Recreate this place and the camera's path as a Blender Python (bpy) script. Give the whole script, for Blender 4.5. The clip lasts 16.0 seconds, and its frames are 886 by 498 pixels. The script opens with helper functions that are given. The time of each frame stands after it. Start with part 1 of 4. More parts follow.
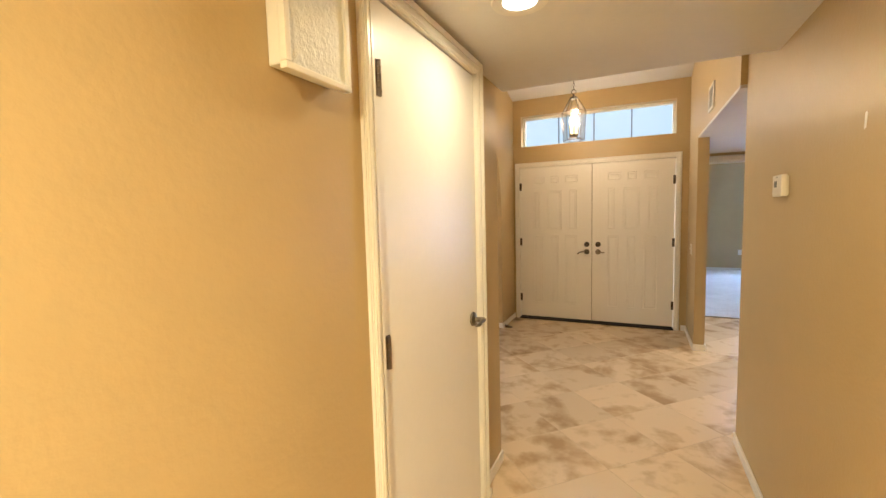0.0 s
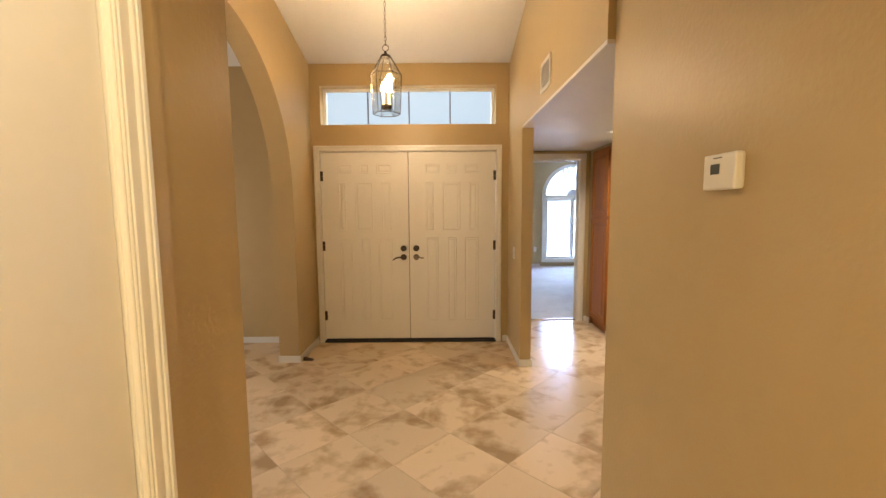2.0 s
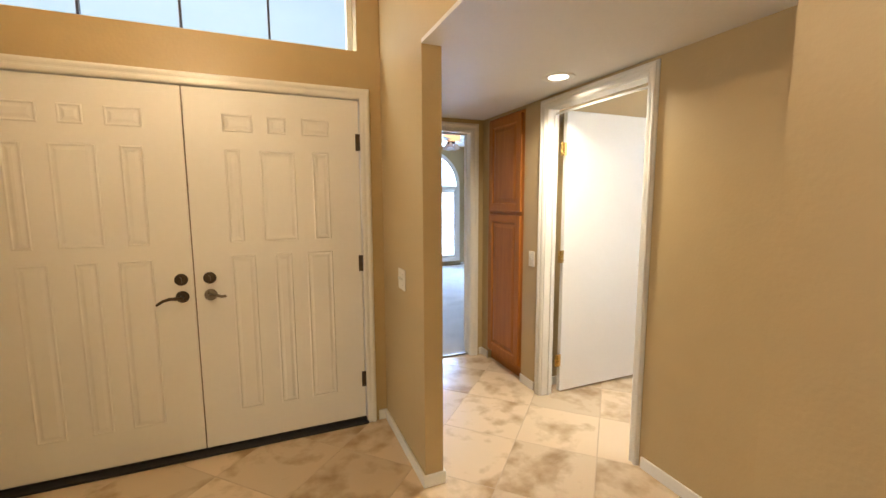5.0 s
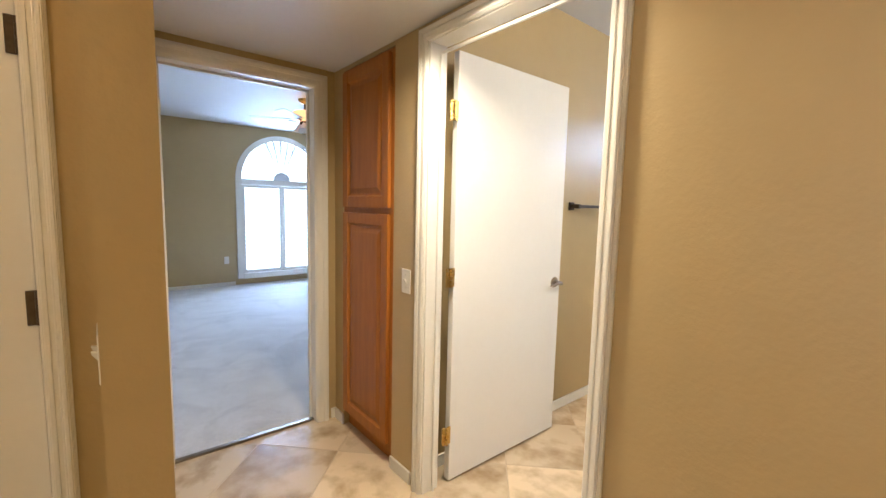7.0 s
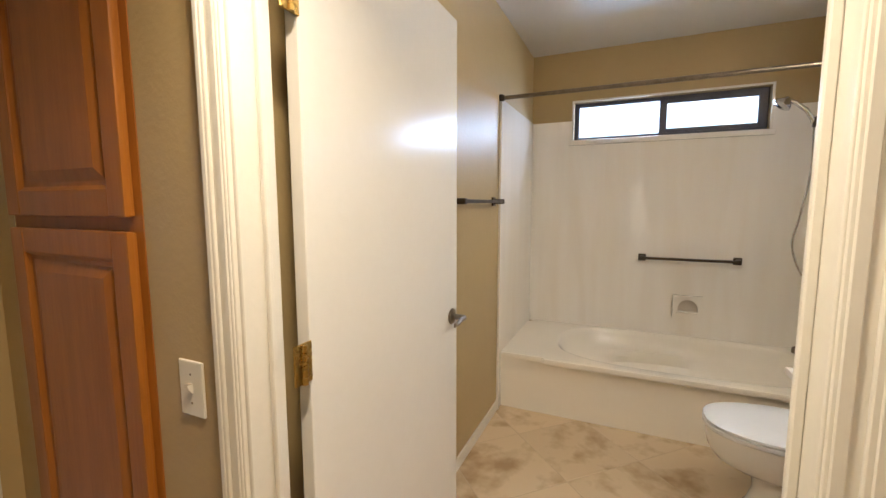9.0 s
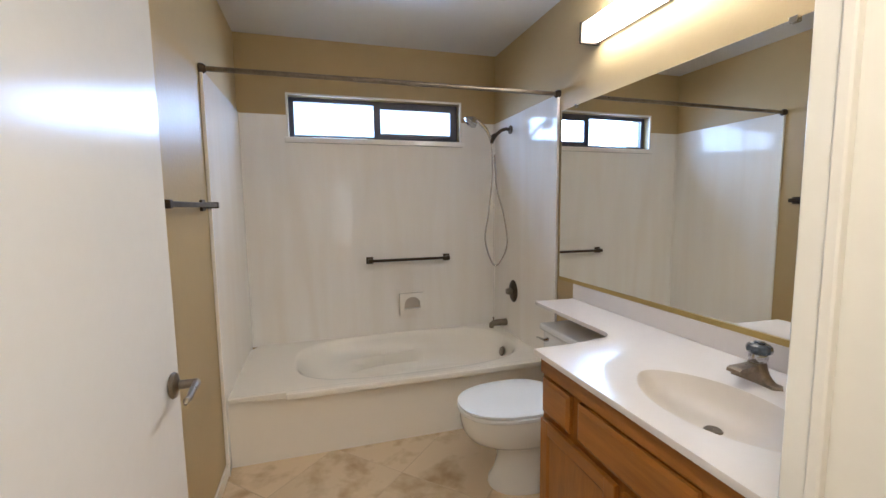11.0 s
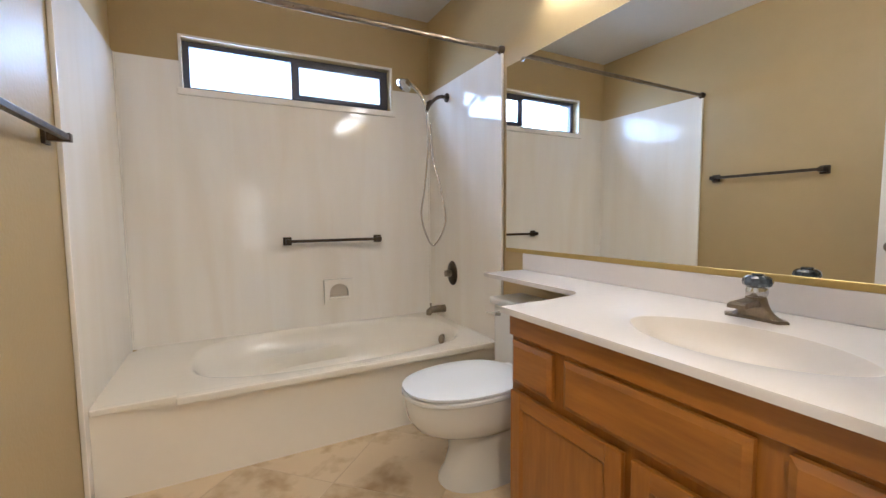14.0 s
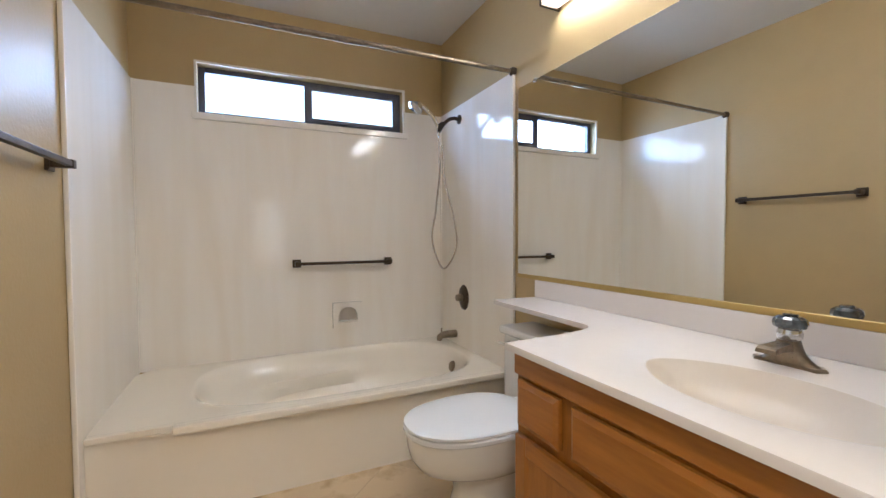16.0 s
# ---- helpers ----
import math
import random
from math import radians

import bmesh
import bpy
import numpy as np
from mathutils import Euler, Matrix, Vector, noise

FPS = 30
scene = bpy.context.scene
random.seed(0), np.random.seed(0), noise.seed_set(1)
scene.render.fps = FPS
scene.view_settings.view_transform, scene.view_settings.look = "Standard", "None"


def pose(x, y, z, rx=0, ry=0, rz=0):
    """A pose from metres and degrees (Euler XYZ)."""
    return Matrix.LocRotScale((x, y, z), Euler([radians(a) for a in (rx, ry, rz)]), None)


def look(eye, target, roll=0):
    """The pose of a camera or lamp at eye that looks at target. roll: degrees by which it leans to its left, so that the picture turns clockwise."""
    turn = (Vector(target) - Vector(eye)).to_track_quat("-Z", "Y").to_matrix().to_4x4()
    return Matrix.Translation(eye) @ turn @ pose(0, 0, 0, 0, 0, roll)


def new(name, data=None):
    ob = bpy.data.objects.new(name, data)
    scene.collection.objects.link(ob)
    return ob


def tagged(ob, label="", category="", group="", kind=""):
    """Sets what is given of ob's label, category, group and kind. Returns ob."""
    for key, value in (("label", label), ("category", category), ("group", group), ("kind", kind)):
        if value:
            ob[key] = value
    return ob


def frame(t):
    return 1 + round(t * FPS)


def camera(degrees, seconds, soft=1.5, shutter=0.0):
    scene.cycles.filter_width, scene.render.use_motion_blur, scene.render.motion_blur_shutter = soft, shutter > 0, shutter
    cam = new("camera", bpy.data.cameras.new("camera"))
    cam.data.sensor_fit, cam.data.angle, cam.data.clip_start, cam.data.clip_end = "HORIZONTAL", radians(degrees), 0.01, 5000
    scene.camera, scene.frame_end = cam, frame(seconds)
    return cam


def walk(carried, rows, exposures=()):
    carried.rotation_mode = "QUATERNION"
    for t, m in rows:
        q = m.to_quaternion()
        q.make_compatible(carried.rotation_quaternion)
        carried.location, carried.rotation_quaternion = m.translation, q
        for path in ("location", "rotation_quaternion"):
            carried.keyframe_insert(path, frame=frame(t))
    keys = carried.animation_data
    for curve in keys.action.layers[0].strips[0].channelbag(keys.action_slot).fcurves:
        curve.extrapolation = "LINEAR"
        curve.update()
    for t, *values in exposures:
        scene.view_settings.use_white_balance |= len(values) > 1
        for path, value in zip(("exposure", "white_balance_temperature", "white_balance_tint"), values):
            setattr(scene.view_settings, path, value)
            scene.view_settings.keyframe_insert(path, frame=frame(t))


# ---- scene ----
cam = camera(93.6, 16.0)
PATH = [
    (0, (0.188, 0.119, 1.462), (-0.658, 1.922, 1.293), -1.5),
    (0.5, (0.168, 0.377, 1.465), (-0.288, 2.316, 1.278), -1.2),
    (1, (0.074, 0.659, 1.47), (-0.121, 2.639, 1.272), -0.7),
    (1.5, (0.028, 0.951, 1.455), (-0.025, 2.94, 1.252), -0.7),
    (2, (0.015, 1.272, 1.457), (0.018, 3.262, 1.258), -0.4),
    (2.5, (-0.025, 1.622, 1.469), (-0.016, 3.612, 1.267), -0.6),
    (3, (-0.1, 1.909, 1.432), (-0.047, 3.9, 1.245), -0.6),
    (5.5, (0.165, 3.4, 1.45), (1.125, 5.139, 1.219), 0.2),
    (6, (0.328, 3.635, 1.41), (1.443, 5.282, 1.209), 0.65),
    (6.5, (0.543, 3.86, 1.386), (1.749, 5.442, 1.183), 1.2),
    (7, (0.728, 4.09, 1.366), (1.998, 5.622, 1.161), 1.35),
    (7.5, (0.857, 4.366, 1.36), (2.229, 5.803, 1.144), 1.2),
    (8, (1.039, 4.581, 1.346), (2.54, 5.883, 1.114), 0.8),
    (8.5, (1.208, 4.749, 1.366), (2.864, 5.846, 1.135), 0.1),
    (9, (1.319, 4.918, 1.376), (3.133, 5.731, 1.157), -0.1),
    (9.5, (1.41, 5.037, 1.377), (3.346, 5.497, 1.177), -0.3),
    (10, (1.532, 5.087, 1.375), (3.52, 5.179, 1.179), -0.4),
    (12.5, (1.756, 5.258, 1.273), (3.468, 4.244, 1.068), -0.9),
    (13, (1.85, 5.206, 1.182), (3.576, 4.213, 1.0), -1.0),
    (13.5, (1.905, 5.181, 1.137), (3.655, 4.227, 0.972), -0.8),
    (14, (1.956, 5.172, 1.109), (3.725, 4.251, 0.957), -0.6),
    (14.5, (1.986, 5.151, 1.095), (3.77, 4.257, 0.958), -0.5),
    (15, (2.003, 5.126, 1.09), (3.797, 4.25, 0.971), -0.4),
    (15.5, (2.006, 5.101, 1.1), (3.811, 4.244, 1.008), -0.3),
    (16, (1.995, 5.088, 1.143), (3.81, 4.249, 1.076), -0.3),
]
EXPOSURES = [(0, 0.68, 5950, 10), (1.0, 0.56, 6050, 11), (2.5, 0.56, 6600, 13), (5.5, 0.72, 6050, 8), (7, 0.66, 6150, 8), (8.5, 0.14, 6800, 10), (9.5, 0.02, 6150, 10), (10, -0.1, 5750, 10), (12.5, 0.12, 5800, 11), (14, 0.22, 5900, 11), (16, 0.17, 5800, 11)]
walk(cam, [(t, look(eye, target, roll)) for t, eye, target, roll in PATH], EXPOSURES)

# ---- world and lamps ----
world = bpy.data.worlds.new("sky")
scene.world = world
world.use_nodes = True
sky_nodes, sky_links = world.node_tree.nodes, world.node_tree.links
sky = sky_nodes.new("ShaderNodeTexSky")
sky.sky_type = "NISHITA"
sky.sun_disc = False
sky.sun_elevation, sky.sun_rotation = radians(48), radians(200)
sky_links.new(sky.outputs[0], sky_nodes["Background"].inputs[0])
sky_nodes["Background"].inputs[1].default_value = 0.1

WARM, DAY, COOL = (1.0, 0.79, 0.47), (0.86, 0.92, 1.0), (0.50, 0.70, 1.0)


def lamp(name, kind, m, watts, colour, size=0.14, size_y=None, spread=180):
    data = bpy.data.lights.new(name, kind)
    data.energy, data.color = watts, colour
    if kind == "AREA":
        data.shape = "RECTANGLE" if size_y else "DISK"
        data.size, data.spread = size, radians(spread)
        if size_y:
            data.size_y = size_y
    if kind == "POINT":
        data.shadow_soft_size = size
    ob = new(name, data)
    ob.matrix_world = m
    return ob


sun = lamp("sun", "SUN", look((0, 0, 20), (3, 6, 10)), 2.5, (1.0, 0.95, 0.88))
sun.data.angle = radians(0.5)
lamp("can_lamp", "AREA", pose(-0.172, 1.53, 2.142), 4, (1.0, 0.82, 0.50), 0.13, None, 165)
lamp("can_lamp", "AREA", pose(0.2, -0.65, 2.142), 54, (1.0, 0.84, 0.49), 0.13)
lamp("can_lamp", "AREA", pose(1.62, 5.16, 2.132), 13, (1.0, 0.86, 0.66), 0.13, None, 150)
lamp("lantern_lamp", "POINT", pose(-0.38, 4.36, 2.345), 35, (1.0, 0.71, 0.40), 0.025)
# daylight in the window openings
lamp("transom_daylight", "AREA", pose(-0.33, 6.25, 3.25, -45), 45, (0.80, 0.90, 1.0), 1.9, 0.5)
lamp("dining_daylight", "AREA", pose(-3.565, 6.5, 2.85, -48), 470, (0.80, 0.88, 1.0), 1.6, 1.0)
lamp("west_daylight", "AREA", pose(-5.40, 3.6, 1.2, 0, -85, 0), 42, (1.0, 0.97, 0.92), 1.8, 2.5)
lamp("bedroom_daylight", "AREA", pose(3.165, 11.75, 1.35, -90), 340, (0.45, 0.62, 1.0), 1.6, 2.6)
lamp("bath_daylight", "AREA", pose(5.12, 4.72, 2.06, 0, 70, 0), 30, (0.45, 0.64, 1.0), 0.34, 1.32)

# ---- materials ----


def material(name, colour, other=None, rough=0.5, metal=0.0, scale=3.0, fine=0.0, amount=0.5, bump=0.0, bump_scale=200.0, stretch=(1, 1, 1), contrast=(0.35, 0.65), distort=0.0, spec=0.5, coat=0.0, rough_var=0.0, per_object=0.0):
    """A surface of two mottled tones at two scales with fine relief."""
    m = bpy.data.materials.new(name)
    m.use_nodes = True
    n, l = m.node_tree.nodes, m.node_tree.links
    b = n["Principled BSDF"]
    b.inputs["Roughness"].default_value, b.inputs["Metallic"].default_value = rough, metal
    b.inputs["Specular IOR Level"].default_value = spec
    b.inputs["Coat Weight"].default_value = coat
    geo = n.new("ShaderNodeNewGeometry")
    place = n.new("ShaderNodeVectorMath")
    place.operation = "MULTIPLY"
    place.inputs[1].default_value = stretch
    l.new(geo.outputs["Position"], place.inputs[0])
    source = place.outputs[0]
    if per_object:
        info = n.new("ShaderNodeObjectInfo")
        shift = n.new("ShaderNodeVectorMath")
        shift.operation = "MULTIPLY_ADD"
        shift.inputs[1].default_value = (37, 61, 13)
        l.new(info.outputs["Random"], shift.inputs[0])
        l.new(source, shift.inputs[2])
        source = shift.outputs[0]
    if other:
        big = n.new("ShaderNodeTexNoise")
        big.inputs["Scale"].default_value, big.inputs["Detail"].default_value = scale, 6
        big.inputs["Distortion"].default_value = distort
        l.new(source, big.inputs["Vector"])
        fac = big.outputs["Fac"]
        if fine:
            small = n.new("ShaderNodeTexNoise")
            small.inputs["Scale"].default_value, small.inputs["Detail"].default_value = fine, 4
            l.new(source, small.inputs["Vector"])
            both = n.new("ShaderNodeMix")
            both.inputs[0].default_value = 0.35
            l.new(fac, both.inputs[2])
            l.new(small.outputs["Fac"], both.inputs[3])
            fac = both.outputs[0]
        span = n.new("ShaderNodeMapRange")
        span.inputs["From Min"].default_value, span.inputs["From Max"].default_value = contrast
        span.inputs["To Max"].default_value = amount
        l.new(fac, span.inputs["Value"])
        mix = n.new("ShaderNodeMix")
        mix.data_type = "RGBA"
        mix.inputs[6].default_value, mix.inputs[7].default_value = (*colour, 1), (*other, 1)
        l.new(span.outputs[0], mix.inputs[0])
        out = mix.outputs[2]
        if per_object:
            tone = n.new("ShaderNodeMapRange")
            tone.inputs["To Min"].default_value, tone.inputs["To Max"].default_value = 1 - per_object, 1 + per_object * 0.4
            l.new(info.outputs["Random"], tone.inputs["Value"])
            shade = n.new("ShaderNodeVectorMath")
            shade.operation = "SCALE"
            l.new(out, shade.inputs[0])
            l.new(tone.outputs[0], shade.inputs["Scale"])
            out = shade.outputs[0]
        l.new(out, b.inputs["Base Color"])
        if rough_var:
            r = n.new("ShaderNodeMapRange")
            r.inputs["To Min"].default_value, r.inputs["To Max"].default_value = rough - rough_var, rough + rough_var
            l.new(fac, r.inputs["Value"])
            l.new(r.outputs[0], b.inputs["Roughness"])
    else:
        b.inputs["Base Color"].default_value = (*colour, 1)
    if bump:
        grain = n.new("ShaderNodeTexNoise")
        grain.inputs["Scale"].default_value, grain.inputs["Detail"].default_value = bump_scale, 3
        l.new(source, grain.inputs["Vector"])
        relief = n.new("ShaderNodeBump")
        relief.inputs["Strength"].default_value, relief.inputs["Distance"].default_value = bump, 0.004
        l.new(grain.outputs["Fac"], relief.inputs["Height"])
        l.new(relief.outputs[0], b.inputs["Normal"])
    return m


WALL = material("tan_paint", (0.480, 0.355, 0.174), (0.433, 0.317, 0.150), rough=0.42, scale=1.3, fine=9, amount=0.6, bump=0.26, bump_scale=60)
CEIL = material("white_ceiling", (0.72, 0.70, 0.67), (0.66, 0.64, 0.61), rough=0.7, scale=1.5, fine=30, bump=0.35, bump_scale=70)
SATIN = material("satin_white_ceiling", (0.66, 0.645, 0.62), (0.61, 0.595, 0.57), rough=0.28, scale=1.5, fine=30, bump=0.12, bump_scale=26)
TRIM = material("white_trim", (0.80, 0.77, 0.70), (0.73, 0.69, 0.61), rough=0.3, scale=4, fine=60, amount=0.5, bump=0.05, bump_scale=90)
DOOR = material("white_door_enamel", (0.81, 0.79, 0.75), (0.77, 0.745, 0.69), rough=0.2, scale=2.5, fine=40, amount=0.5, bump=0.04, bump_scale=60)
ENTRY = material("white_entry_paint", (0.80, 0.77, 0.72), (0.75, 0.72, 0.66), rough=0.4, scale=2.5, fine=40, amount=0.5, bump=0.06, bump_scale=60)
TILE = material("travertine", (0.72, 0.565, 0.38), (0.35, 0.225, 0.108), rough=0.19, scale=1.7, fine=9, amount=0.8, contrast=(0.49, 0.63), distort=1.4, bump=0.03, bump_scale=40, rough_var=0.06, per_object=0.16)
GROUT = material("tan_grout", (0.54, 0.42, 0.28), (0.44, 0.33, 0.21), rough=0.9, scale=8, fine=90, bump=0.3, bump_scale=300)
CARPET = material("cream_carpet", (0.64, 0.61, 0.58), (0.40, 0.37, 0.345), rough=0.95, scale=3.4, fine=60, amount=0.8, contrast=(0.44, 0.64), distort=1.0, bump=0.9, bump_scale=420, spec=0.1)
CARPET.node_tree.nodes["Principled BSDF"].inputs["Sheen Weight"].default_value = 1.0
OAK = material("honey_oak", (0.39, 0.146, 0.017), (0.23, 0.078, 0.007), rough=0.35, scale=2.2, fine=11, amount=0.85, distort=0.6, stretch=(9, 9, 0.9), bump=0.10, bump_scale=60, coat=0.25)
OAK_FLAT = material("honey_oak_rail", (0.39, 0.146, 0.017), (0.23, 0.078, 0.007), rough=0.35, scale=2.2, fine=11, amount=0.85, distort=0.6, stretch=(0.9, 9, 9), bump=0.10, bump_scale=60, coat=0.25)
CHERRY = material("reddish_oak", (0.42, 0.152, 0.024), (0.29, 0.095, 0.013), rough=0.45, spec=0.3, scale=3.0, fine=14, amount=0.7, stretch=(8, 8, 0.8), bump=0.08, bump_scale=60)
MARBLE = material("cultured_marble", (0.93, 0.895, 0.84), (0.85, 0.785, 0.69), rough=0.09, scale=2.8, fine=6, amount=0.8, stretch=(1.5, 1.5, 0.16), contrast=(0.36, 0.66), distort=0.9, spec=0.5)
TUB = material("cream_tub", (0.92, 0.87, 0.78), (0.89, 0.83, 0.73), rough=0.15, scale=2, fine=30, amount=0.5)
COUNTER = material("white_counter", (0.77, 0.72, 0.68), (0.73, 0.675, 0.63), rough=0.14, scale=3, fine=40, amount=0.5)
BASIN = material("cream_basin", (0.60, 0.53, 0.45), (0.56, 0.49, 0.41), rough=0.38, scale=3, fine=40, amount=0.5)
GOLD = material("gold_channel", (0.50, 0.36, 0.13), (0.42, 0.30, 0.10), rough=0.35, metal=0.7, scale=6, fine=60, amount=0.5)
PORCELAIN = material("porcelain", (0.80, 0.79, 0.76), (0.77, 0.76, 0.73), rough=0.10, scale=3, fine=30, amount=0.4)
SEAT = material("white_seat_plastic", (0.80, 0.82, 0.85), (0.77, 0.79, 0.82), rough=0.2, scale=4, fine=40, amount=0.4)
PLASTIC = material("white_plastic", (0.76, 0.72, 0.63), (0.72, 0.67, 0.57), rough=0.4, scale=8, fine=80, amount=0.4)
DARK = material("dark_screen_and_duct_shade", (0.05, 0.06, 0.05), (0.07, 0.08, 0.07), rough=0.3, scale=30)
# brown that stands in for the shade in the entry doors' middle gap
GAP_SHADE = material("brown_gap_shade", (0.20, 0.15, 0.10), (0.15, 0.11, 0.07), rough=0.8, scale=30)
GAP = material("black_gap_fill", (0.012, 0.010, 0.009), (0.02, 0.018, 0.015), rough=0.7, scale=30)
FRAME = material("bronze_window_frame", (0.085, 0.085, 0.108), (0.105, 0.103, 0.12), rough=0.45, metal=0.3, scale=20, fine=90)
BRASS = material("worn_brass", (0.62, 0.42, 0.13), (0.36, 0.23, 0.07), rough=0.28, metal=1.0, scale=25, fine=120, amount=0.7, rough_var=0.1)
NICKEL = material("antique_nickel", (0.30, 0.25, 0.19), (0.16, 0.125, 0.09), rough=0.3, metal=1.0, scale=25, fine=120, amount=0.7, rough_var=0.1)
BRONZE = material("aged_bronze", (0.11, 0.085, 0.062), (0.055, 0.042, 0.032), rough=0.40, metal=1.0, scale=25, fine=120, amount=0.7, rough_var=0.1)
CHROME = material("brushed_chrome", (0.62, 0.61, 0.60), (0.50, 0.49, 0.48), rough=0.14, metal=1.0, scale=30, fine=140, amount=0.5, rough_var=0.05)
MIRROR = material("silvered_mirror", (0.86, 0.87, 0.85), rough=0.0, metal=1.0)
SILVER = material("white_shutter", (0.76, 0.78, 0.80), (0.70, 0.72, 0.74), rough=0.4, scale=5, fine=50, amount=0.4)
CANDLE = material("ivory_candle_sleeve", (0.75, 0.62, 0.38), (0.66, 0.52, 0.30), rough=0.5, scale=20)


def glass(name, tint):
    m = bpy.data.materials.new(name)
    m.use_nodes = True
    n, l = m.node_tree.nodes, m.node_tree.links
    n.remove(n["Principled BSDF"])
    clear, gloss, mix, edge = n.new("ShaderNodeBsdfTransparent"), n.new("ShaderNodeBsdfGlossy"), n.new("ShaderNodeMixShader"), n.new("ShaderNodeLayerWeight")
    span = n.new("ShaderNodeMapRange")
    span.inputs["From Min"].default_value = 0.35
    span.inputs["To Min"].default_value, span.inputs["To Max"].default_value = 0.04, 0.45
    clear.inputs[0].default_value = (*tint, 1)
    gloss.inputs["Roughness"].default_value = 0.03
    l.new(edge.outputs["Facing"], span.inputs["Value"])
    l.new(span.outputs[0], mix.inputs[0])
    l.new(clear.outputs[0], mix.inputs[1])
    l.new(gloss.outputs[0], mix.inputs[2])
    l.new(mix.outputs[0], n["Material Output"].inputs[0])
    return m


def glowing(name, colour, strength):
    m = bpy.data.materials.new(name)
    m.use_nodes = True
    b = m.node_tree.nodes["Principled BSDF"]
    b.inputs["Base Color"].default_value = (0.02, 0.02, 0.02, 1)
    b.inputs["Emission Color"].default_value = (*colour, 1)
    b.inputs["Emission Strength"].default_value = strength
    return m


PANE = glass("clear_glass", (0.97, 0.98, 0.98))
BULB = glowing("lit_bulb", (1.0, 0.82, 0.55), 30)
CAN = glowing("lit_can", (1.0, 0.9, 0.72), 4)
TUBE = glowing("lit_diffuser", (1.0, 0.95, 0.87), 25.0)
AMBER = glowing("lit_amber_glass", (1.0, 0.50, 0.22), 1.2)

HAZE = glowing("transom_sky", (0.66, 0.84, 1.0), 0.62)
SHADE = glowing("pale_daylight", (0.42, 0.66, 1.0), 0.4)
BRIGHT = glowing("white_daylight", (0.64, 0.79, 1.0), 2.6)

# ---- mesh helpers ----


def box(bm, x0, y0, z0, x1, y1, z1):
    v = [bm.verts.new(p) for p in ((x0, y0, z0), (x1, y0, z0), (x1, y1, z0), (x0, y1, z0), (x0, y0, z1), (x1, y0, z1), (x1, y1, z1), (x0, y1, z1))]
    for f in ((3, 2, 1, 0), (4, 5, 6, 7), (0, 1, 5, 4), (1, 2, 6, 5), (2, 3, 7, 6), (3, 0, 4, 7)):
        bm.faces.new([v[i] for i in f])
    return bm


def boxes(*rows, bevel=0.0, segments=2):
    bm = bmesh.new()
    for r in rows:
        box(bm, *r)
    if bevel:
        bmesh.ops.bevel(bm, geom=bm.edges[:], offset=bevel, segments=segments, affect="EDGES", profile=0.6)
    return bm


def prism(bm, pts, axis, a, b):
    """The outline pts, drawn out along an axis from a to b."""
    def at(p, d):
        return {"x": (d, p[0], p[1]), "y": (p[0], d, p[1]), "z": (p[0], p[1], d)}[axis]
    lo, hi = [bm.verts.new(at(p, a)) for p in pts], [bm.verts.new(at(p, b)) for p in pts]
    n = len(pts)
    bm.faces.new(lo[::-1])
    bm.faces.new(hi)
    for i in range(n):
        bm.faces.new((lo[i], lo[(i + 1) % n], hi[(i + 1) % n], hi[i]))
    return bm


def lathe(bm, rings, m=None, n=24, cap=True):
    """Round rings (radius, height) joined about the z axis, then put at m."""
    m = m or Matrix()
    loops = []
    for r, z in rings:
        loops.append([bm.verts.new(m @ Vector((r * math.cos(2 * math.pi * i / n), r * math.sin(2 * math.pi * i / n), z))) for i in range(n)])
    for a, b in zip(loops, loops[1:]):
        for i in range(n):
            bm.faces.new((a[i], a[(i + 1) % n], b[(i + 1) % n], b[i]))
    if cap:
        bm.faces.new(loops[0][::-1])
        bm.faces.new(loops[-1])
    return bm


def tube(bm, pts, radius, n=10):
    """A round bar along the points."""
    pts = [Vector(p) for p in pts]
    loops = []
    side = None
    for i, p in enumerate(pts):
        d = (pts[min(i + 1, len(pts) - 1)] - pts[max(i - 1, 0)]).normalized()
        if side is None:
            side = d.orthogonal().normalized()
        side = (side - d * side.dot(d)).normalized()
        up = d.cross(side)
        r = radius[i] if isinstance(radius, (list, tuple)) else radius
        loops.append([bm.verts.new(p + r * (math.cos(2 * math.pi * k / n) * side + math.sin(2 * math.pi * k / n) * up)) for k in range(n)])
    for a, b in zip(loops, loops[1:]):
        for i in range(n):
            bm.faces.new((a[i], a[(i + 1) % n], b[(i + 1) % n], b[i]))
    bm.faces.new(loops[0][::-1])
    bm.faces.new(loops[-1])
    return bm


def stack(bm, loops, cap=(True, True)):
    """Equal loops of points joined one after another."""
    rows = [[bm.verts.new(p) for p in loop] for loop in loops]
    n = len(rows[0])
    for a, b in zip(rows, rows[1:]):
        for i in range(n):
            bm.faces.new((a[i], a[(i + 1) % n], b[(i + 1) % n], b[i]))
    if cap[0]:
        bm.faces.new(rows[0][::-1])
    if cap[1]:
        bm.faces.new(rows[-1])
    return bm


def part(name, bm, mat, parent=None, label="", smooth=False):
    bmesh.ops.recalc_face_normals(bm, faces=bm.faces[:])
    me = bpy.data.meshes.new(name)
    bm.to_mesh(me)
    bm.free()
    me.materials.append(mat)
    if smooth:
        for p in me.polygons:
            p.use_smooth = True
        me.set_sharp_from_angle(angle=radians(38))
    ob = new(name, me)
    ob.parent = parent
    return tagged(ob, label)


def thing(name, m, label, category, group="", kind=""):
    ob = new(name)
    ob.empty_display_size = 0.05
    ob.matrix_world = m
    return tagged(ob, label, category, group, kind)


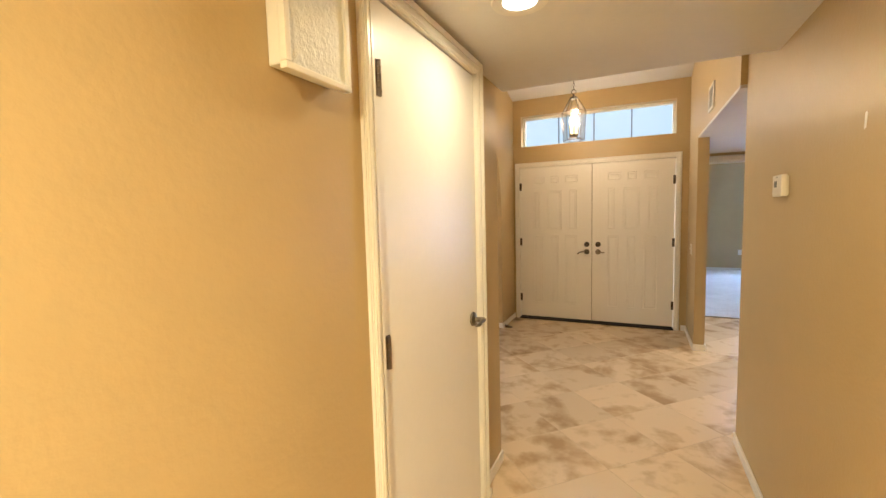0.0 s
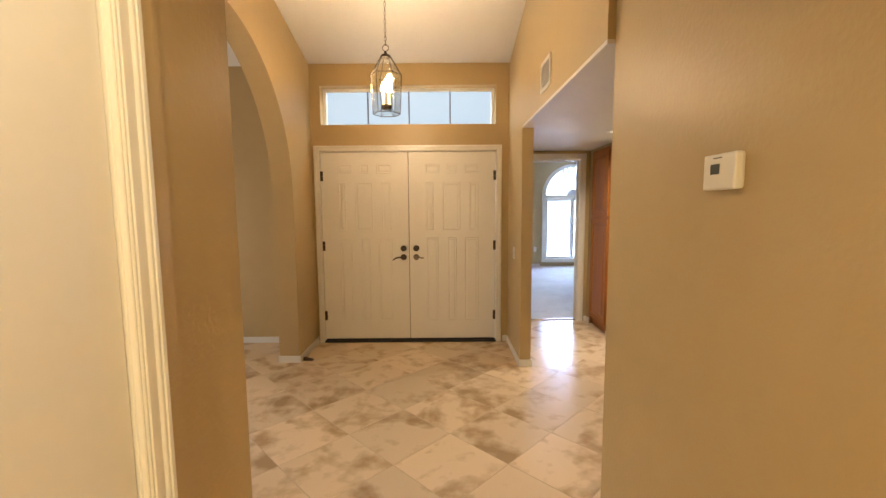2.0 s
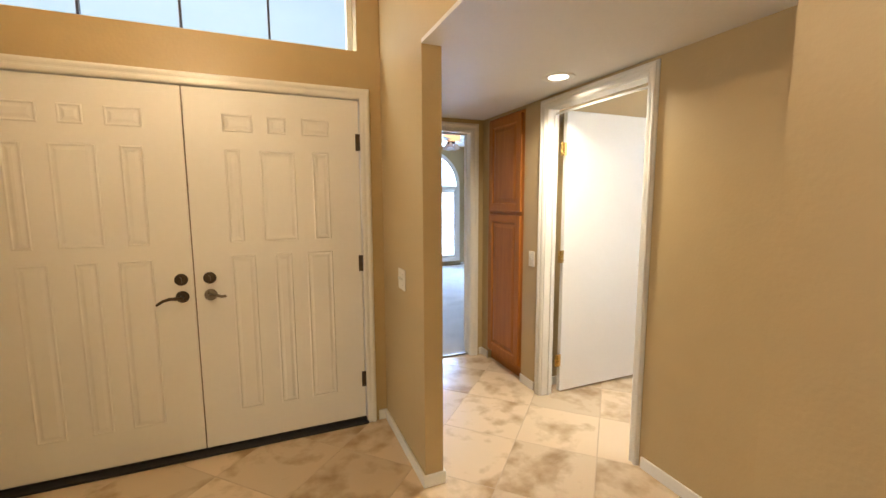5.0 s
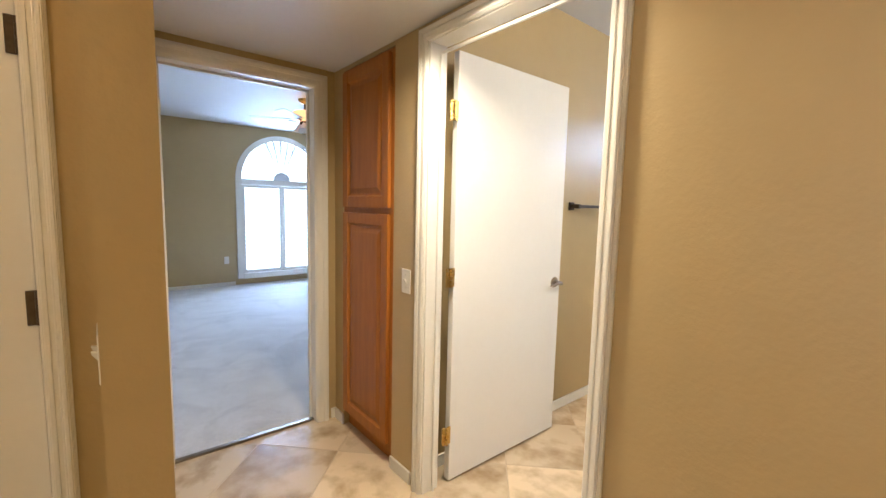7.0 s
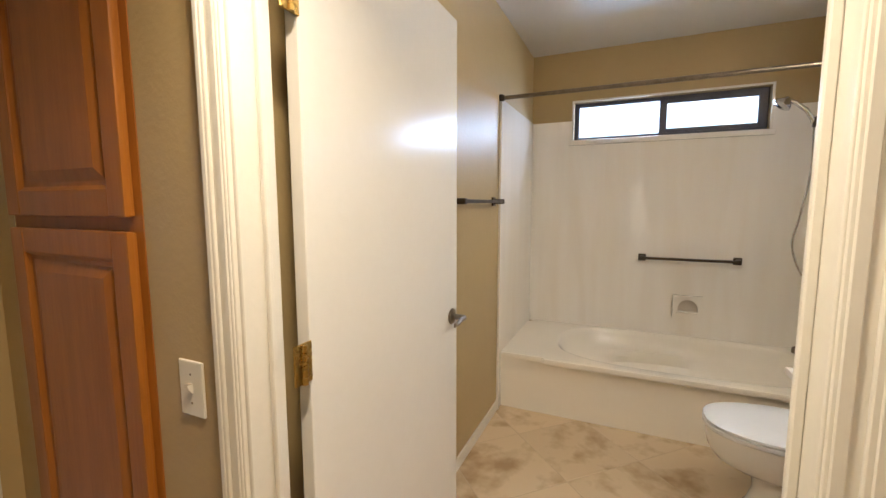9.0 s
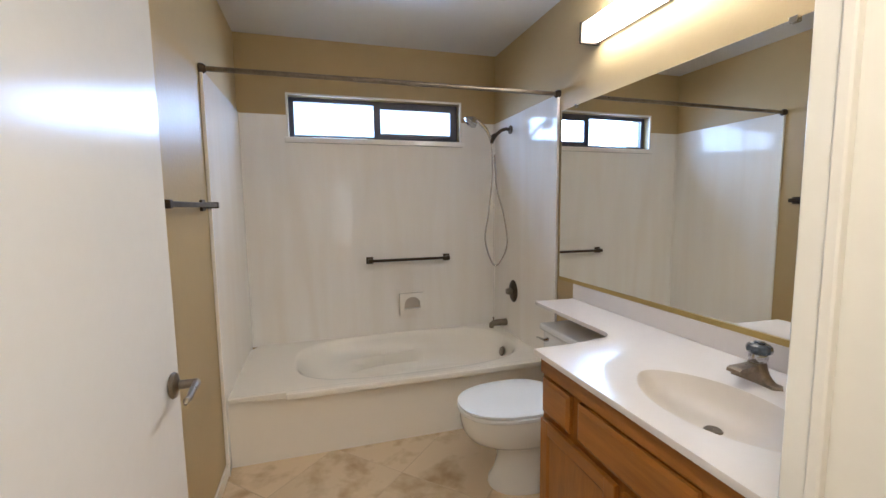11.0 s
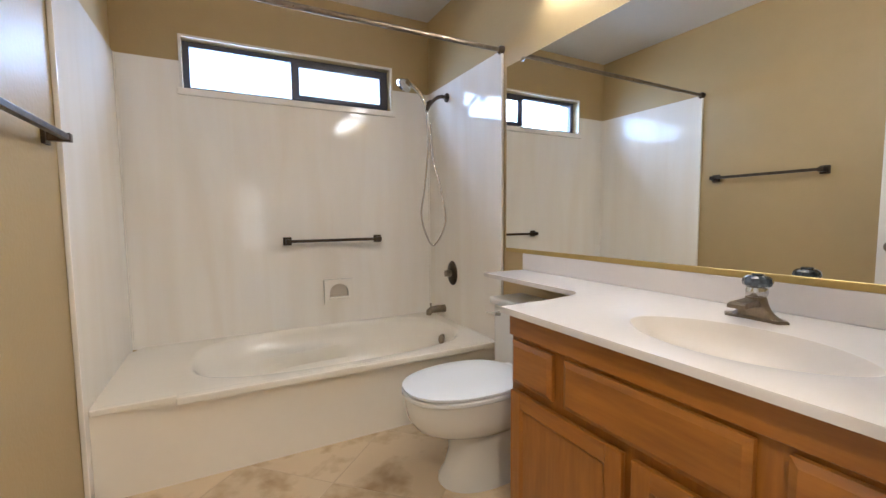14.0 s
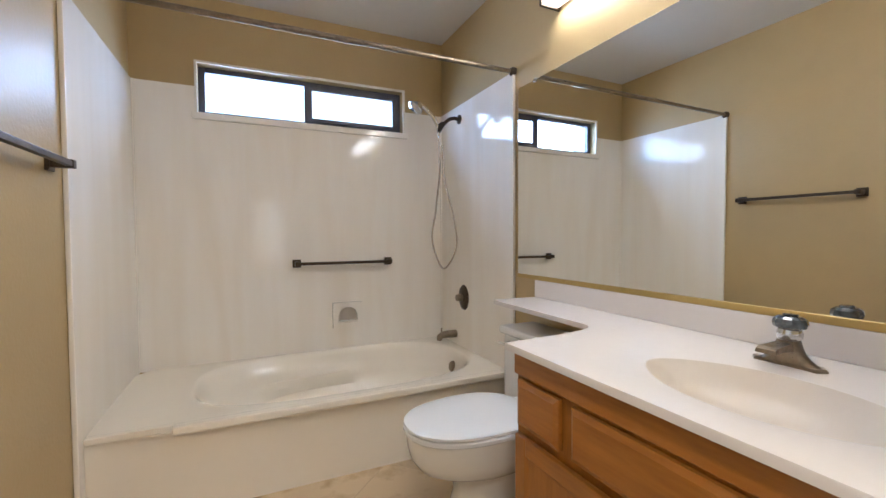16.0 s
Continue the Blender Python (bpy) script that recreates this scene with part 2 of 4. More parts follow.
def structure(name, bm, mat, label, category="wall"):
    return tagged(part(name, bm, mat), label, category, kind="structure")


def wall_along_x(x0, x1, y0, y1, z0, z1, holes=()):
    """A wall slab along x with rectangular holes (xa, xb, za, zb)."""
    bm, at = bmesh.new(), x0
    for xa, xb, za, zb in sorted(holes):
        if xa > at:
            box(bm, at, y0, z0, xa, y1, z1)
        if za > z0:
            box(bm, xa, y0, z0, xb, y1, za)
        if zb < z1:
            box(bm, xa, y0, zb, xb, y1, z1)
        at = xb
    if at < x1:
        box(bm, at, y0, z0, x1, y1, z1)
    return bm


def wall_along_y(y0, y1, x0, x1, z0, z1, holes=()):
    bm = wall_along_x(y0, y1, x0, x1, z0, z1, holes)
    for v in bm.verts:
        v.co.x, v.co.y = v.co.y, v.co.x
    return bm


# ---- plan ----
YF, YF2 = 5.705, 5.87          # front wall
XA, XA2 = -1.346, -1.535       # arch wall
XC = 0.752                     # corridor wall with the thermostat
XP, XP2 = 0.718, 0.815          # pier between foyer and hall
XLE, YE = -0.525, 2.37          # wall end at the corridor mouth
XL = -0.478                     # closet wall
XH, XB0 = 1.85, 1.94          # wall between hall and bath
YB, YB2 = 6.49, 6.61           # wall between hall and bedroom
YN, YS, XE = 5.685, 3.776, 4.845  # bath walls
ZC, ZH, ZB, ZBED = 2.15, 2.14, 2.55, 2.57
YSOF = 2.50
YP, YW = 4.966, 3.105          # ends of the pier and of the corridor wall
SLOPE, ZF = 0.26, 2.93


def vault(y):
    return ZF + SLOPE * (YF - y)


TOP = 3.95

bm = wall_along_x(-5.2, -2.0, YF, YF2, -0.1, TOP, [(-4.20, -2.93, 0.50, 2.07)])
for r in ((-2.0, -1.29), (0.61, XP2)):
    box(bm, r[0], YF, -0.1, r[1], YF2, TOP)
box(bm, -1.29, YF, 2.065, 0.61, YF2, 2.318)
box(bm, -1.29, YF, 2.712, 0.61, YF2, TOP)
box(bm, -1.29, YF, 2.318, -1.24, YF2, 2.712)
box(bm, 0.58, YF, 2.318, 0.61, YF2, 2.712)
structure("wall_front", bm, WALL, "tan painted front wall around the white entry doors")

# wall with the round arch to the dining room
R, ya, yb, zs = 1.185, 2.735, 5.105, 1.60
pts = [(YF, -0.1), (YF, TOP), (2.35, TOP), (2.35, -0.1), (ya, -0.1), (ya, zs)]
pts += [((ya + yb) / 2 - R * math.cos(math.pi * i / 40), zs + R * math.sin(math.pi * i / 40)) for i in range(1, 40)]
pts += [(yb, zs), (yb, -0.1)]
structure("wall_arch", prism(bmesh.new(), pts, "x", XA2, XA), WALL, "tan wall with a wide round arch to the dining room")
# pier and header between foyer and hall
structure("wall_pier", wall_along_y(YW, YF, XP, XP2, -0.1, TOP, [(YW, YP, -0.1, ZH + 0.02)]), WALL, "tan pier and header above the hall opening")
structure("wall_corridor", boxes((XC, -2.4, -0.1, XC + 0.12, 2.34, ZC + 0.1), (XC, 2.34, -0.1, XC + 0.12, YW, TOP)), WALL, "tan corridor wall with the thermostat")
structure("wall_closet", wall_along_y(-2.4, 2.03, XL - 0.12, XL, -0.1, ZC + 0.1, [(1.095, 1.92, -0.1, 2.085)]), WALL, "tan corridor wall with the closet door")
structure("wall_closet_end", boxes((XLE - 0.12, 2.03, -0.1, XLE, YE, TOP)), WALL, "tan wall end at the corridor mouth")
structure("wall_foyer_south", wall_along_x(XA2, XLE - 0.12, YE - 0.11, YE, -0.1, TOP), WALL, "tan wall beside the corridor mouth")
structure("wall_soffit", boxes((XLE, YSOF - 0.12, ZC + 0.002, XC, YSOF, TOP)), WALL, "tan face above the corridor mouth")
structure("wall_behind", boxes((XL - 0.13, -2.52, -0.1, XC + 0.12, -2.4, ZC + 0.1)), WALL, "plain tan end wall of the corridor")
structure("wall_closet_back", boxes((XL - 0.9, 0.6, -0.1, XL - 0.8, 2.2, 2.3)), WALL, "plain back wall of the closet")
# hall
structure("wall_hall_return", boxes((XC + 0.12, YW - 0.12, -0.1, 1.25, YW, ZH + 0.1)), WALL, "tan return wall of the hall")
structure("wall_hall_jog", boxes((1.25, YW - 0.12, -0.1, XH, 3.78, ZH + 0.1)), WALL, "tan jog in the hall wall")
structure("wall_bath_door", wall_along_y(3.78, 5.83, XH, XB0, -0.1, 2.7, [(4.71, 5.57, -0.1, 2.072)]), WALL, "tan wall with the bathroom doorway")
structure("wall_cabinet_end", boxes((XH, 6.37, -0.1, XB0, YB, 2.7)), WALL, "tan wall end beside the linen cabinet")
structure("wall_bedroom_door", wall_along_x(XP2, XE, YB, YB2, -0.1, 2.7, [(0.955, 1.735, -0.1, 2.04)]), WALL, "tan wall with the bedroom doorway")
structure("wall_hall_west", boxes((XP2 - 0.05, YF2, -0.1, XP2, YB2, 2.7)), WALL, "tan wall at the end of the hall")
# bath
structure("wall_bath_north", boxes((XB0, YN, -0.1, XE, YN + 0.1, 2.7)), WALL, "tan bathroom wall with the towel bar")
structure("wall_bath_south", boxes((XB0 + 0.001, YS - 0.13, -0.1, XE, YS, 2.7)), WALL, "tan bathroom wall behind the mirror")
structure("wall_bath_window", wall_along_y(YS - 0.13, YB, XE, XE + 0.16, -0.1, 2.7, [(4.085, 5.355, 1.868, 2.16)]), WALL, "tan bathroom wall with the high window")
# dining room and bedroom shells
structure("wall_dining_west", wall_along_y(1.2, YF2, -5.32, -5.2, -0.1, TOP + 0.4, [(2.3, 4.9, 0.25, 2.15)]), WALL, "tan dining room wall")
structure("wall_dining_south", boxes((-5.2, 1.2, -0.1, XA2, 1.32, TOP + 0.4)), WALL, "tan dining room wall")
structure("wall_dining_east", boxes((XA2, 1.2, -0.1, XA2 + 0.1, 2.35, TOP + 0.4)), WALL, "tan dining room wall")
structure("wall_bedroom_west", boxes((XP2 - 0.05, YB2, -0.1, XP2, 11.39, 2.7)), WALL, "tan bedroom wall")
structure("wall_bedroom_east", boxes((5.3, YB, -0.1, 5.4, 11.55, 2.7)), WALL, "tan bedroom wall")
WX, WR, WZ, WB = 3.165, 0.70, 1.74, 0.11
pts = [(XP, -0.1), (WX - WR, -0.1), (WX - WR, WZ)] + [(WX - WR * math.cos(math.pi * i / 32), WZ + WR * math.sin(math.pi * i / 32)) for i in range(1, 32)]
pts += [(WX + WR, WZ), (WX + WR, -0.1), (5.4, -0.1), (5.4, 2.7), (XP, 2.7)]
bm = prism(bmesh.new(), pts, "y", 11.39, 11.55)
box(bm, WX - WR, 11.39, -0.1, WX + WR, 11.55, WB)
structure("wall_bedroom_window", bm, WALL, "tan bedroom wall with an arched window")

# ceilings
structure("ceiling_corridor", boxes((XLE, -2.4, ZC, XC, YSOF - 0.121, ZC + 0.08), (XLE, YSOF - 0.121, ZC, XC, YSOF, ZC + 0.001)), CEIL, "low white corridor ceiling with recessed lights", "ceiling")
structure("ceiling_hall", boxes((XP2, YW, ZH, XH, YB, ZH + 0.08), (XP, YW, ZH, XP2, YP, ZH + 0.019)), CEIL, "low white hall ceiling with a recessed light", "ceiling")
structure("ceiling_bath", boxes((XB0, YS, ZB, XE, YN, ZB + 0.1)), SATIN, "satin white bathroom ceiling", "ceiling")
structure("ceiling_bedroom", boxes((XP2, YB2, ZBED, 5.3, 11.39, ZBED + 0.1)), CEIL, "white bedroom ceiling", "ceiling")
structure("ceiling_foyer", prism(bmesh.new(), [(YF, ZF), (YF, ZF + 0.1), (YE - 0.05, vault(YE - 0.05) + 0.1), (YE - 0.05, vault(YE - 0.05))], "x", XA, XP), CEIL, "sloped white foyer ceiling", "ceiling")
structure("ceiling_dining", prism(bmesh.new(), [(YF, ZF - 0.02), (YF, ZF + 0.1), (1.2, vault(1.2) + 0.1), (1.2, vault(1.2))], "x", -5.2, XA2), CEIL, "sloped white dining room ceiling", "ceiling")
structure("ceiling_cabinet", boxes((XH, 5.83, 2.12, 2.45, 6.37, 2.7)), WALL, "tan wall above the linen cabinet", "wall")

# unseen slab, added to keep sun and sky off the rooms
structure("roof", boxes((-5.6, -2.8, 4.55, 5.8, 11.9, 4.7)), CEIL, "unseen plain slab over the house that blocks sun and sky", "roof")

structure("backdrop_transom", boxes((-1.9, 6.6, 2.0, 0.70, 6.62, 3.4)), HAZE, "pale blue sky beyond the transom", "backdrop")
structure("backdrop_dining", boxes((-5.0, 6.8, -0.1, -2.2, 6.82, 2.6)), SHADE, "pale daylight beyond the dining window", "backdrop")
structure("backdrop_bedroom", boxes((1.8, 12.2, -0.1, 4.6, 12.22, 3.0)), BRIGHT, "white daylight beyond the bedroom window", "backdrop")
structure("backdrop_bath", boxes((5.6, 3.4, 1.5, 5.62, 6.2, 2.9)), BRIGHT, "white daylight beyond the bathroom window", "backdrop")

# floors: grout bed, carpet, ground outside
floor = structure("floor", boxes((-5.2, -2.4, -0.1, XE, YF, -0.0016), (XP2, YF, -0.1, XE, 6.55, -0.0016)), GROUT, "travertine tile floor laid on the diagonal with tan grout", "floor")
structure("carpet", boxes((XP2, 6.55, -0.1, 5.3, 11.39, 0.012), bevel=0.004), CARPET, "cream bedroom carpet with footprints", "carpet")
structure("ground", boxes((-60, YF2, -0.35, 60, 120, -0.12), (XE + 0.2, -60, -0.35, 60, YF2, -0.12), (-60, -60, -0.35, -5.4, YF2, -0.12)), GROUT, "bare pale ground outside", "ground")
structure("door_threshold", boxes((-1.27, YF - 0.03, 0.0, 0.59, YF + 0.05, 0.016), bevel=0.004), GAP, "dark threshold strip under the entry doors", "threshold")
structure("door_stop_strip", boxes((0.97, YB2 - 0.05, 0, 0.982, YB2 - 0.036, 2.012), (1.708, YB2 - 0.05, 0, 1.72, YB2 - 0.036, 2.012), (0.97, YB2 - 0.05, 2.012, 1.72, YB2 - 0.036, 2.025), bevel=0.002, segments=1), TRIM, "white door stop strip in the bedroom jamb", "door stop")
structure("carpet_bar", boxes((0.955, 6.525, -0.004, 1.735, 6.555, 0.013), bevel=0.004), NICKEL, "thin metal bar between tile and carpet", "threshold")


def base(rows):
    """Baseboards as (x0, y0, x1, y1) strips."""
    for r in rows:
        structure("baseboard", boxes((r[0], r[1], 0.0, r[2], r[3], 0.065), bevel=0.004), TRIM, "low white painted baseboard", "baseboard")


T = 0.012
base([(-5.2, YF - T, XA2, YF), (XA, YF - T, -1.335, YF), (0.662, YF - T, XP, YF), (XA, yb, XA + T, YF - T), (XA2 - T, yb, XA2, YF - T), (XA2 - T, yb - T, XA + T, yb),
      (XP - T, YP, XP, YF - T), (XP - T, YP - T, XP2 + T, YP), (XP2, YP, XP2 + T, YB - T), (XP2, YB - T, 0.88, YB), (1.815, YB - T, XH, YB),
      (XH - T, 5.65, XH, 5.83), (XH - T, 6.37, XH, YB - T), (XH - T, 3.78 + T, XH, 4.655), (1.25, 3.78, XH - T, 3.78 + T), (1.25 - T, YW, 1.25, 3.78 + T), (XC + 0.12, YW, 1.25 - T, YW + T),
      (XC - T, -2.4, XC, YW), (XC - T, YW, XC + 0.12, YW + T), (XL, 1.972, XL + T, 2.03), (XLE, 2.03, XLE + T, YE), (XL, -2.4, XL + T, 1.04), (XA, YE, XLE + T, YE + T),
      (XB0, YN - T, 3.96, YN), (XP2, 11.39 - T, WX - WR - 0.06, 11.39), (WX + WR + 0.06, 11.39 - T, 5.3, 11.39), (XP2, YB2, XP2 + T, 11.39)])


def casing_x(name, x0, x1, z, y, side, w=0.07, mat=TRIM):
    """Moulded casing round an opening in a wall along x; side: the way that it faces."""
    d = 0.018 * side
    bm = bmesh.new()
    for a, b, d0, d1 in ((0.0, 1.0, 0.0, 0.62), (0.05, 0.93, 0.62, 0.85), (0.12, 0.34, 0.85, 1.05), (0.52, 0.88, 0.85, 1.25), (0.62, 0.80, 1.25, 1.42)):
        t0, t1 = y + d * d0, y + d * d1
        lo, hi = min(t0, t1), max(t0, t1)
        box(bm, x0 - w * b, lo, 0, x0 - w * a, hi, z + w * b)
        box(bm, x1 + w * a, lo, 0, x1 + w * b, hi, z + w * b)
        box(bm, x0 - w * a, lo, z + w * a, x1 + w * a, hi, z + w * b)
    bmesh.ops.bevel(bm, geom=bm.edges[:], offset=0.0014, segments=1, affect="EDGES")
    return structure(name, bm, mat, "white painted door casing with a moulded edge", "door casing")


def casing_y(name, y0, y1, z, x, side, w=0.07, mat=TRIM):
    ob = casing_x(name, y0, y1, z, x, side, w, mat)
    for v in ob.data.vertices:
        v.co.x, v.co.y = v.co.y, v.co.x
    ob.data.flip_normals()
    return ob


def jamb_x(x0, x1, z, y0, y1, t=0.02):
    structure("door_jamb", boxes((x0, y0, 0, x0 + t, y1, z), (x1 - t, y0, 0, x1, y1, z), (x0 + t, y0, z - t, x1 - t, y1, z), bevel=0.002, segments=1), TRIM, "white painted door jamb", "door jamb")


def jamb_y(y0, y1, z, x0, x1, t=0.02):
    structure("door_jamb", boxes((x0, y0, 0, x1, y0 + t, z), (x0, y1 - t, 0, x1, y1, z), (x0, y0 + t, z - t, x1, y1 - t, z), bevel=0.002, segments=1), TRIM, "white painted door jamb", "door jamb")


casing_x("trim_entry", -1.265, 0.585, 2.045, YF, -1, 0.06)
jamb_x(-1.29, 0.61, 2.065, YF + 0.0, YF + 0.14, 0.022)
casing_y("trim_bath", 4.732, 5.563, 2.062, XH, -1, 0.06)
casing_y("trim_bath_inside", 4.70, 5.585, 2.072, XB0, 1, 0.06)
jamb_y(4.71, 5.57, 2.072, XH - 0.002, XB0 + 0.002, 0.015)
structure("door_stop_strip", boxes((XH + 0.05, 4.725, 0, XH + 0.062, 4.737, 2.03), (XH + 0.05, 4.737, 2.018, XH + 0.062, 5.543, 2.03), (XH + 0.05, 5.543, 0, XH + 0.062, 5.555, 2.018), bevel=0.002, segments=1), TRIM, "white door stop strip in the bathroom jamb", "door stop")
casing_x("trim_bedroom", 0.965, 1.725, 2.03, YB, -1, 0.075)
casing_x("trim_bedroom_inside", 0.965, 1.725, 2.03, YB2, 1, 0.06)
jamb_x(0.955, 1.735, 2.04, YB - 0.002, YB2 + 0.002, 0.015)
casing_y("trim_closet", 1.105, 1.910, 2.075, XL, 1, 0.06)
jamb_y(1.095, 1.92, 2.085, XL - 0.12, XL + 0.002, 0.012)

# ---- doors ----


def raised(bm, x0, x1, z0, z1, y=0.0, k=1.0):
    """A raised and fielded panel on a face that looks along -y."""
    loops = []
    for inset, out in ((0, 0), (0.007, 0.0048), (0.013, 0.0048), (0.022, 0.001), (0.034, 0.001), (0.055, 0.0044)):
        i = inset * k
        loops.append([(x0 + i, y - out, z0 + i), (x1 - i, y - out, z0 + i), (x1 - i, y - out, z1 - i), (x0 + i, y - out, z1 - i)])
    return stack(bm, loops, (False, True))


def hinge(parent, x, y, z, mat, h=0.09, label="brass hinge", w=0.026):
    bm = boxes((x - w, y - 0.003, z - h / 2, x + w, y + 0.003, z + h / 2), bevel=0.0015, segments=1)
    for k in range(5):
        lathe(bm, [(0.007, 0), (0.007, h / 5 - 0.002)], pose(x, y - 0.005, z - h / 2 + k * h / 5), 10)
    return part("hinge", bm, mat, parent, label)


def lever(parent, x, y, z, way, mat, label, curl=0.012):
    """A lever on a round rose, on a face that looks along -y."""
    bm = lathe(bmesh.new(), [(0.001, 0), (0.030, 0), (0.033, 0.004), (0.030, 0.010), (0.018, 0.014), (0.011, 0.018), (0.011, 0.056), (0.001, 0.057)], pose(x, y, z, 90), 20, False)
    pts = [(x, y - 0.055, z), (x + way * 0.02, y - 0.058, z + 0.002), (x + way * 0.05, y - 0.060, z + 0.004), (x + way * 0.08, y - 0.060, z - 0.004), (x + way * 0.105, y - 0.060, z - curl), (x + way * 0.112, y - 0.060, z - curl - 0.006)]
    tube(bm, pts, [0.010, 0.010, 0.0085, 0.0075, 0.007, 0.004])
    return part("door_handle", bm, mat, parent, label, True)


def deadbolt(parent, x, y, z, mat, label):
    bm = lathe(bmesh.new(), [(0.001, 0), (0.030, 0), (0.033, 0.004), (0.031, 0.012), (0.022, 0.017), (0.001, 0.018)], pose(x, y, z, 90), 20, False)
    box(bm, x - 0.005, y - 0.034, z - 0.014, x + 0.005, y - 0.016, z + 0.014)
    return part("deadbolt", bm, mat, parent, label, True)


def entry_leaf(name, x, hinge_side, active):
    w, h = 0.919, 2.008
    door = thing(name, pose(x, YF + 0.016, 0.032), "closed white panelled entry door with aged metal hardware", "door", kind="structure")
    part("leaf", boxes((0, 0, 0, w, 0.045, h), bevel=0.003, segments=1), ENTRY, door)
    rows = (
        (1.785, 1.880, (0.180, 0.332), (0.405, 0.506), (0.588, 0.744)),
        (1.180, 1.692, (0.182, 0.260), (0.357, 0.545), (0.640, 0.736)),
        (0.195, 1.106, (0.184, 0.310), (0.410, 0.506), (0.588, 0.740)),
    )
    for z0, z1, *cols in rows:
        for x0, x1 in cols:
            part("panel", raised(bmesh.new(), x0, x1, z0, z1, 0.0, 0.6), ENTRY, door)
    hx = -0.003 if hinge_side < 0 else w + 0.003
    for z in (0.26, 1.02, 1.76):
        hinge(door, hx, -0.006, z, BRONZE, 0.10, "aged bronze hinge")
    kx = w - 0.058 if hinge_side < 0 else 0.072
    deadbolt(door, kx, -0.001, 0.990, BRONZE, "aged bronze deadbolt")
    lever(door, kx, -0.001, 0.895, hinge_side * (1.0 if active else 0.72), BRONZE if active else NICKEL, "aged bronze lever handle", 0.02 if active else 0.002)
    # dark strip painted as the shaded gap between the two leaves
    part("edge_strip", boxes((w + 0.0005, 0.003, 0, w + 0.0055, 0.040, h)), GAP_SHADE, door, "dark strip painted as the shaded gap between the doors") if hinge_side < 0 else None
    # black strip that fills the gap below the leaf
    part("bottom_strip", boxes((0.004, 0.006, -0.014, w - 0.004, 0.040, 0.0)), GAP, door, "black strip in the gap under the door")
    return door


entry_leaf("door_1", -1.262, -1, True)
entry_leaf("door_2", -0.337, 1, False)

# closet door, hinged on its near side
closet = thing("door_3", pose(XL - 0.004, 1.109, 0.012, 0, 0, 90), "closed plain white closet door with a metal lever", "door", kind="structure")
part("leaf", boxes((0, 0, 0, 0.797, 0.035, 2.055), bevel=0.002, segments=1), ENTRY, closet)
for z in (0.26, 1.045, 1.835):
    hinge(closet, 0.028, -0.003, z, NICKEL, 0.10, "dull nickel hinge", 0.013)
lever(closet, 0.728, -0.001, 0.975, -1, NICKEL, "antique nickel lever handle", -0.006)

# bathroom door, standing open against the wall
bath_door = thing("door_4", pose(2.002, 5.543, 0.014, 0, 0, 0), "plain white bathroom door standing wide open", "door", kind="structure")
part("leaf", boxes((0, 0, 0, 0.846, 0.035, 2.045), bevel=0.002, segments=1), DOOR, bath_door)
for z in (0.24, 1.02, 1.78):
    hinge(bath_door, -0.022, 0.0, z, BRASS, 0.09, "worn brass hinge")
lever(bath_door, 0.788, -0.001, 0.92, -1, NICKEL, "antique nickel lever handle", 0.0)
part("latch_plate", boxes((0.845, 0.006, 0.89, 0.848, 0.029, 0.95)), NICKEL, bath_door, "nickel latch plate")

# bedroom door, folded back into the bedroom
bed_door = thing("door_5", pose(0.958, YB2 + 0.025, 0.03, 0, 0, 96), "plain white bedroom door folded back open", "door", kind="structure")
part("leaf", boxes((0, 0.0, 0, 0.76, 0.035, 2.0), bevel=0.002, segments=1), DOOR, bed_door)
lever(bed_door, 0.70, -0.001, 0.92, -1, NICKEL, "antique nickel lever handle", 0.0)
for z in (0.26, 1.03, 1.80):
    structure("hinge_leaf", boxes((0.969, YB + 0.045, z - 0.045, 0.9735, YB + 0.085, z + 0.045), bevel=0.001, segments=1), BRASS, "worn brass hinge leaf on the bedroom jamb", "hinge")

# ---- windows ----
# transom over the entry doors
transom = thing("window_1", pose(-0.33, YF2 - 0.03, 2.515), "wide transom window of four panes above the entry", "window", kind="structure")
part("window_frame", boxes((-0.91, -0.02, -0.197, -0.875, 0.02, 0.197), (0.875, -0.02, -0.197, 0.91, 0.02, 0.197), (-0.875, -0.02, 0.165, 0.875, 0.02, 0.197), (-0.875, -0.02, -0.197, 0.875, 0.02, -0.180), bevel=0.003, segments=1), TRIM, transom)
for i in range(3):
    x = -0.875 + 1.75 * (i + 1) / 4
    part("mullion", boxes((x - 0.006, -0.012, -0.18, x + 0.006, 0.012, 0.165)), FRAME, transom, "thin dark bar")
for i in range(4):
    x = -0.875 + 1.75 * i / 4
    pane = part("pane", boxes((x + 0.006, -0.003, -0.18, x + 0.4315, 0.003, 0.165)), PANE, transom)
    pane.visible_shadow = False
part("window_sill", boxes((-0.91, -0.132, -0.2, 0.91, -0.021, -0.194)), TRIM, transom)


def louvres(parent, x0, x1, z0, z1, y, count, tilt, depth=0.058, mat=SILVER):
    for i in range(count):
        z = z0 + (z1 - z0) * (i + 0.5) / count
        pts = [(depth / 2 * math.cos(a), 0.0045 * math.sin(a)) for a in [2 * math.pi * k / 10 for k in range(10)]]
        c, s = math.cos(radians(tilt)), math.sin(radians(tilt))
        pts = [(y + p * c - q * s, z + p * s + q * c) for p, q in pts]
        part("slat", prism(bmesh.new(), pts, "x", x0, x1), mat, parent)


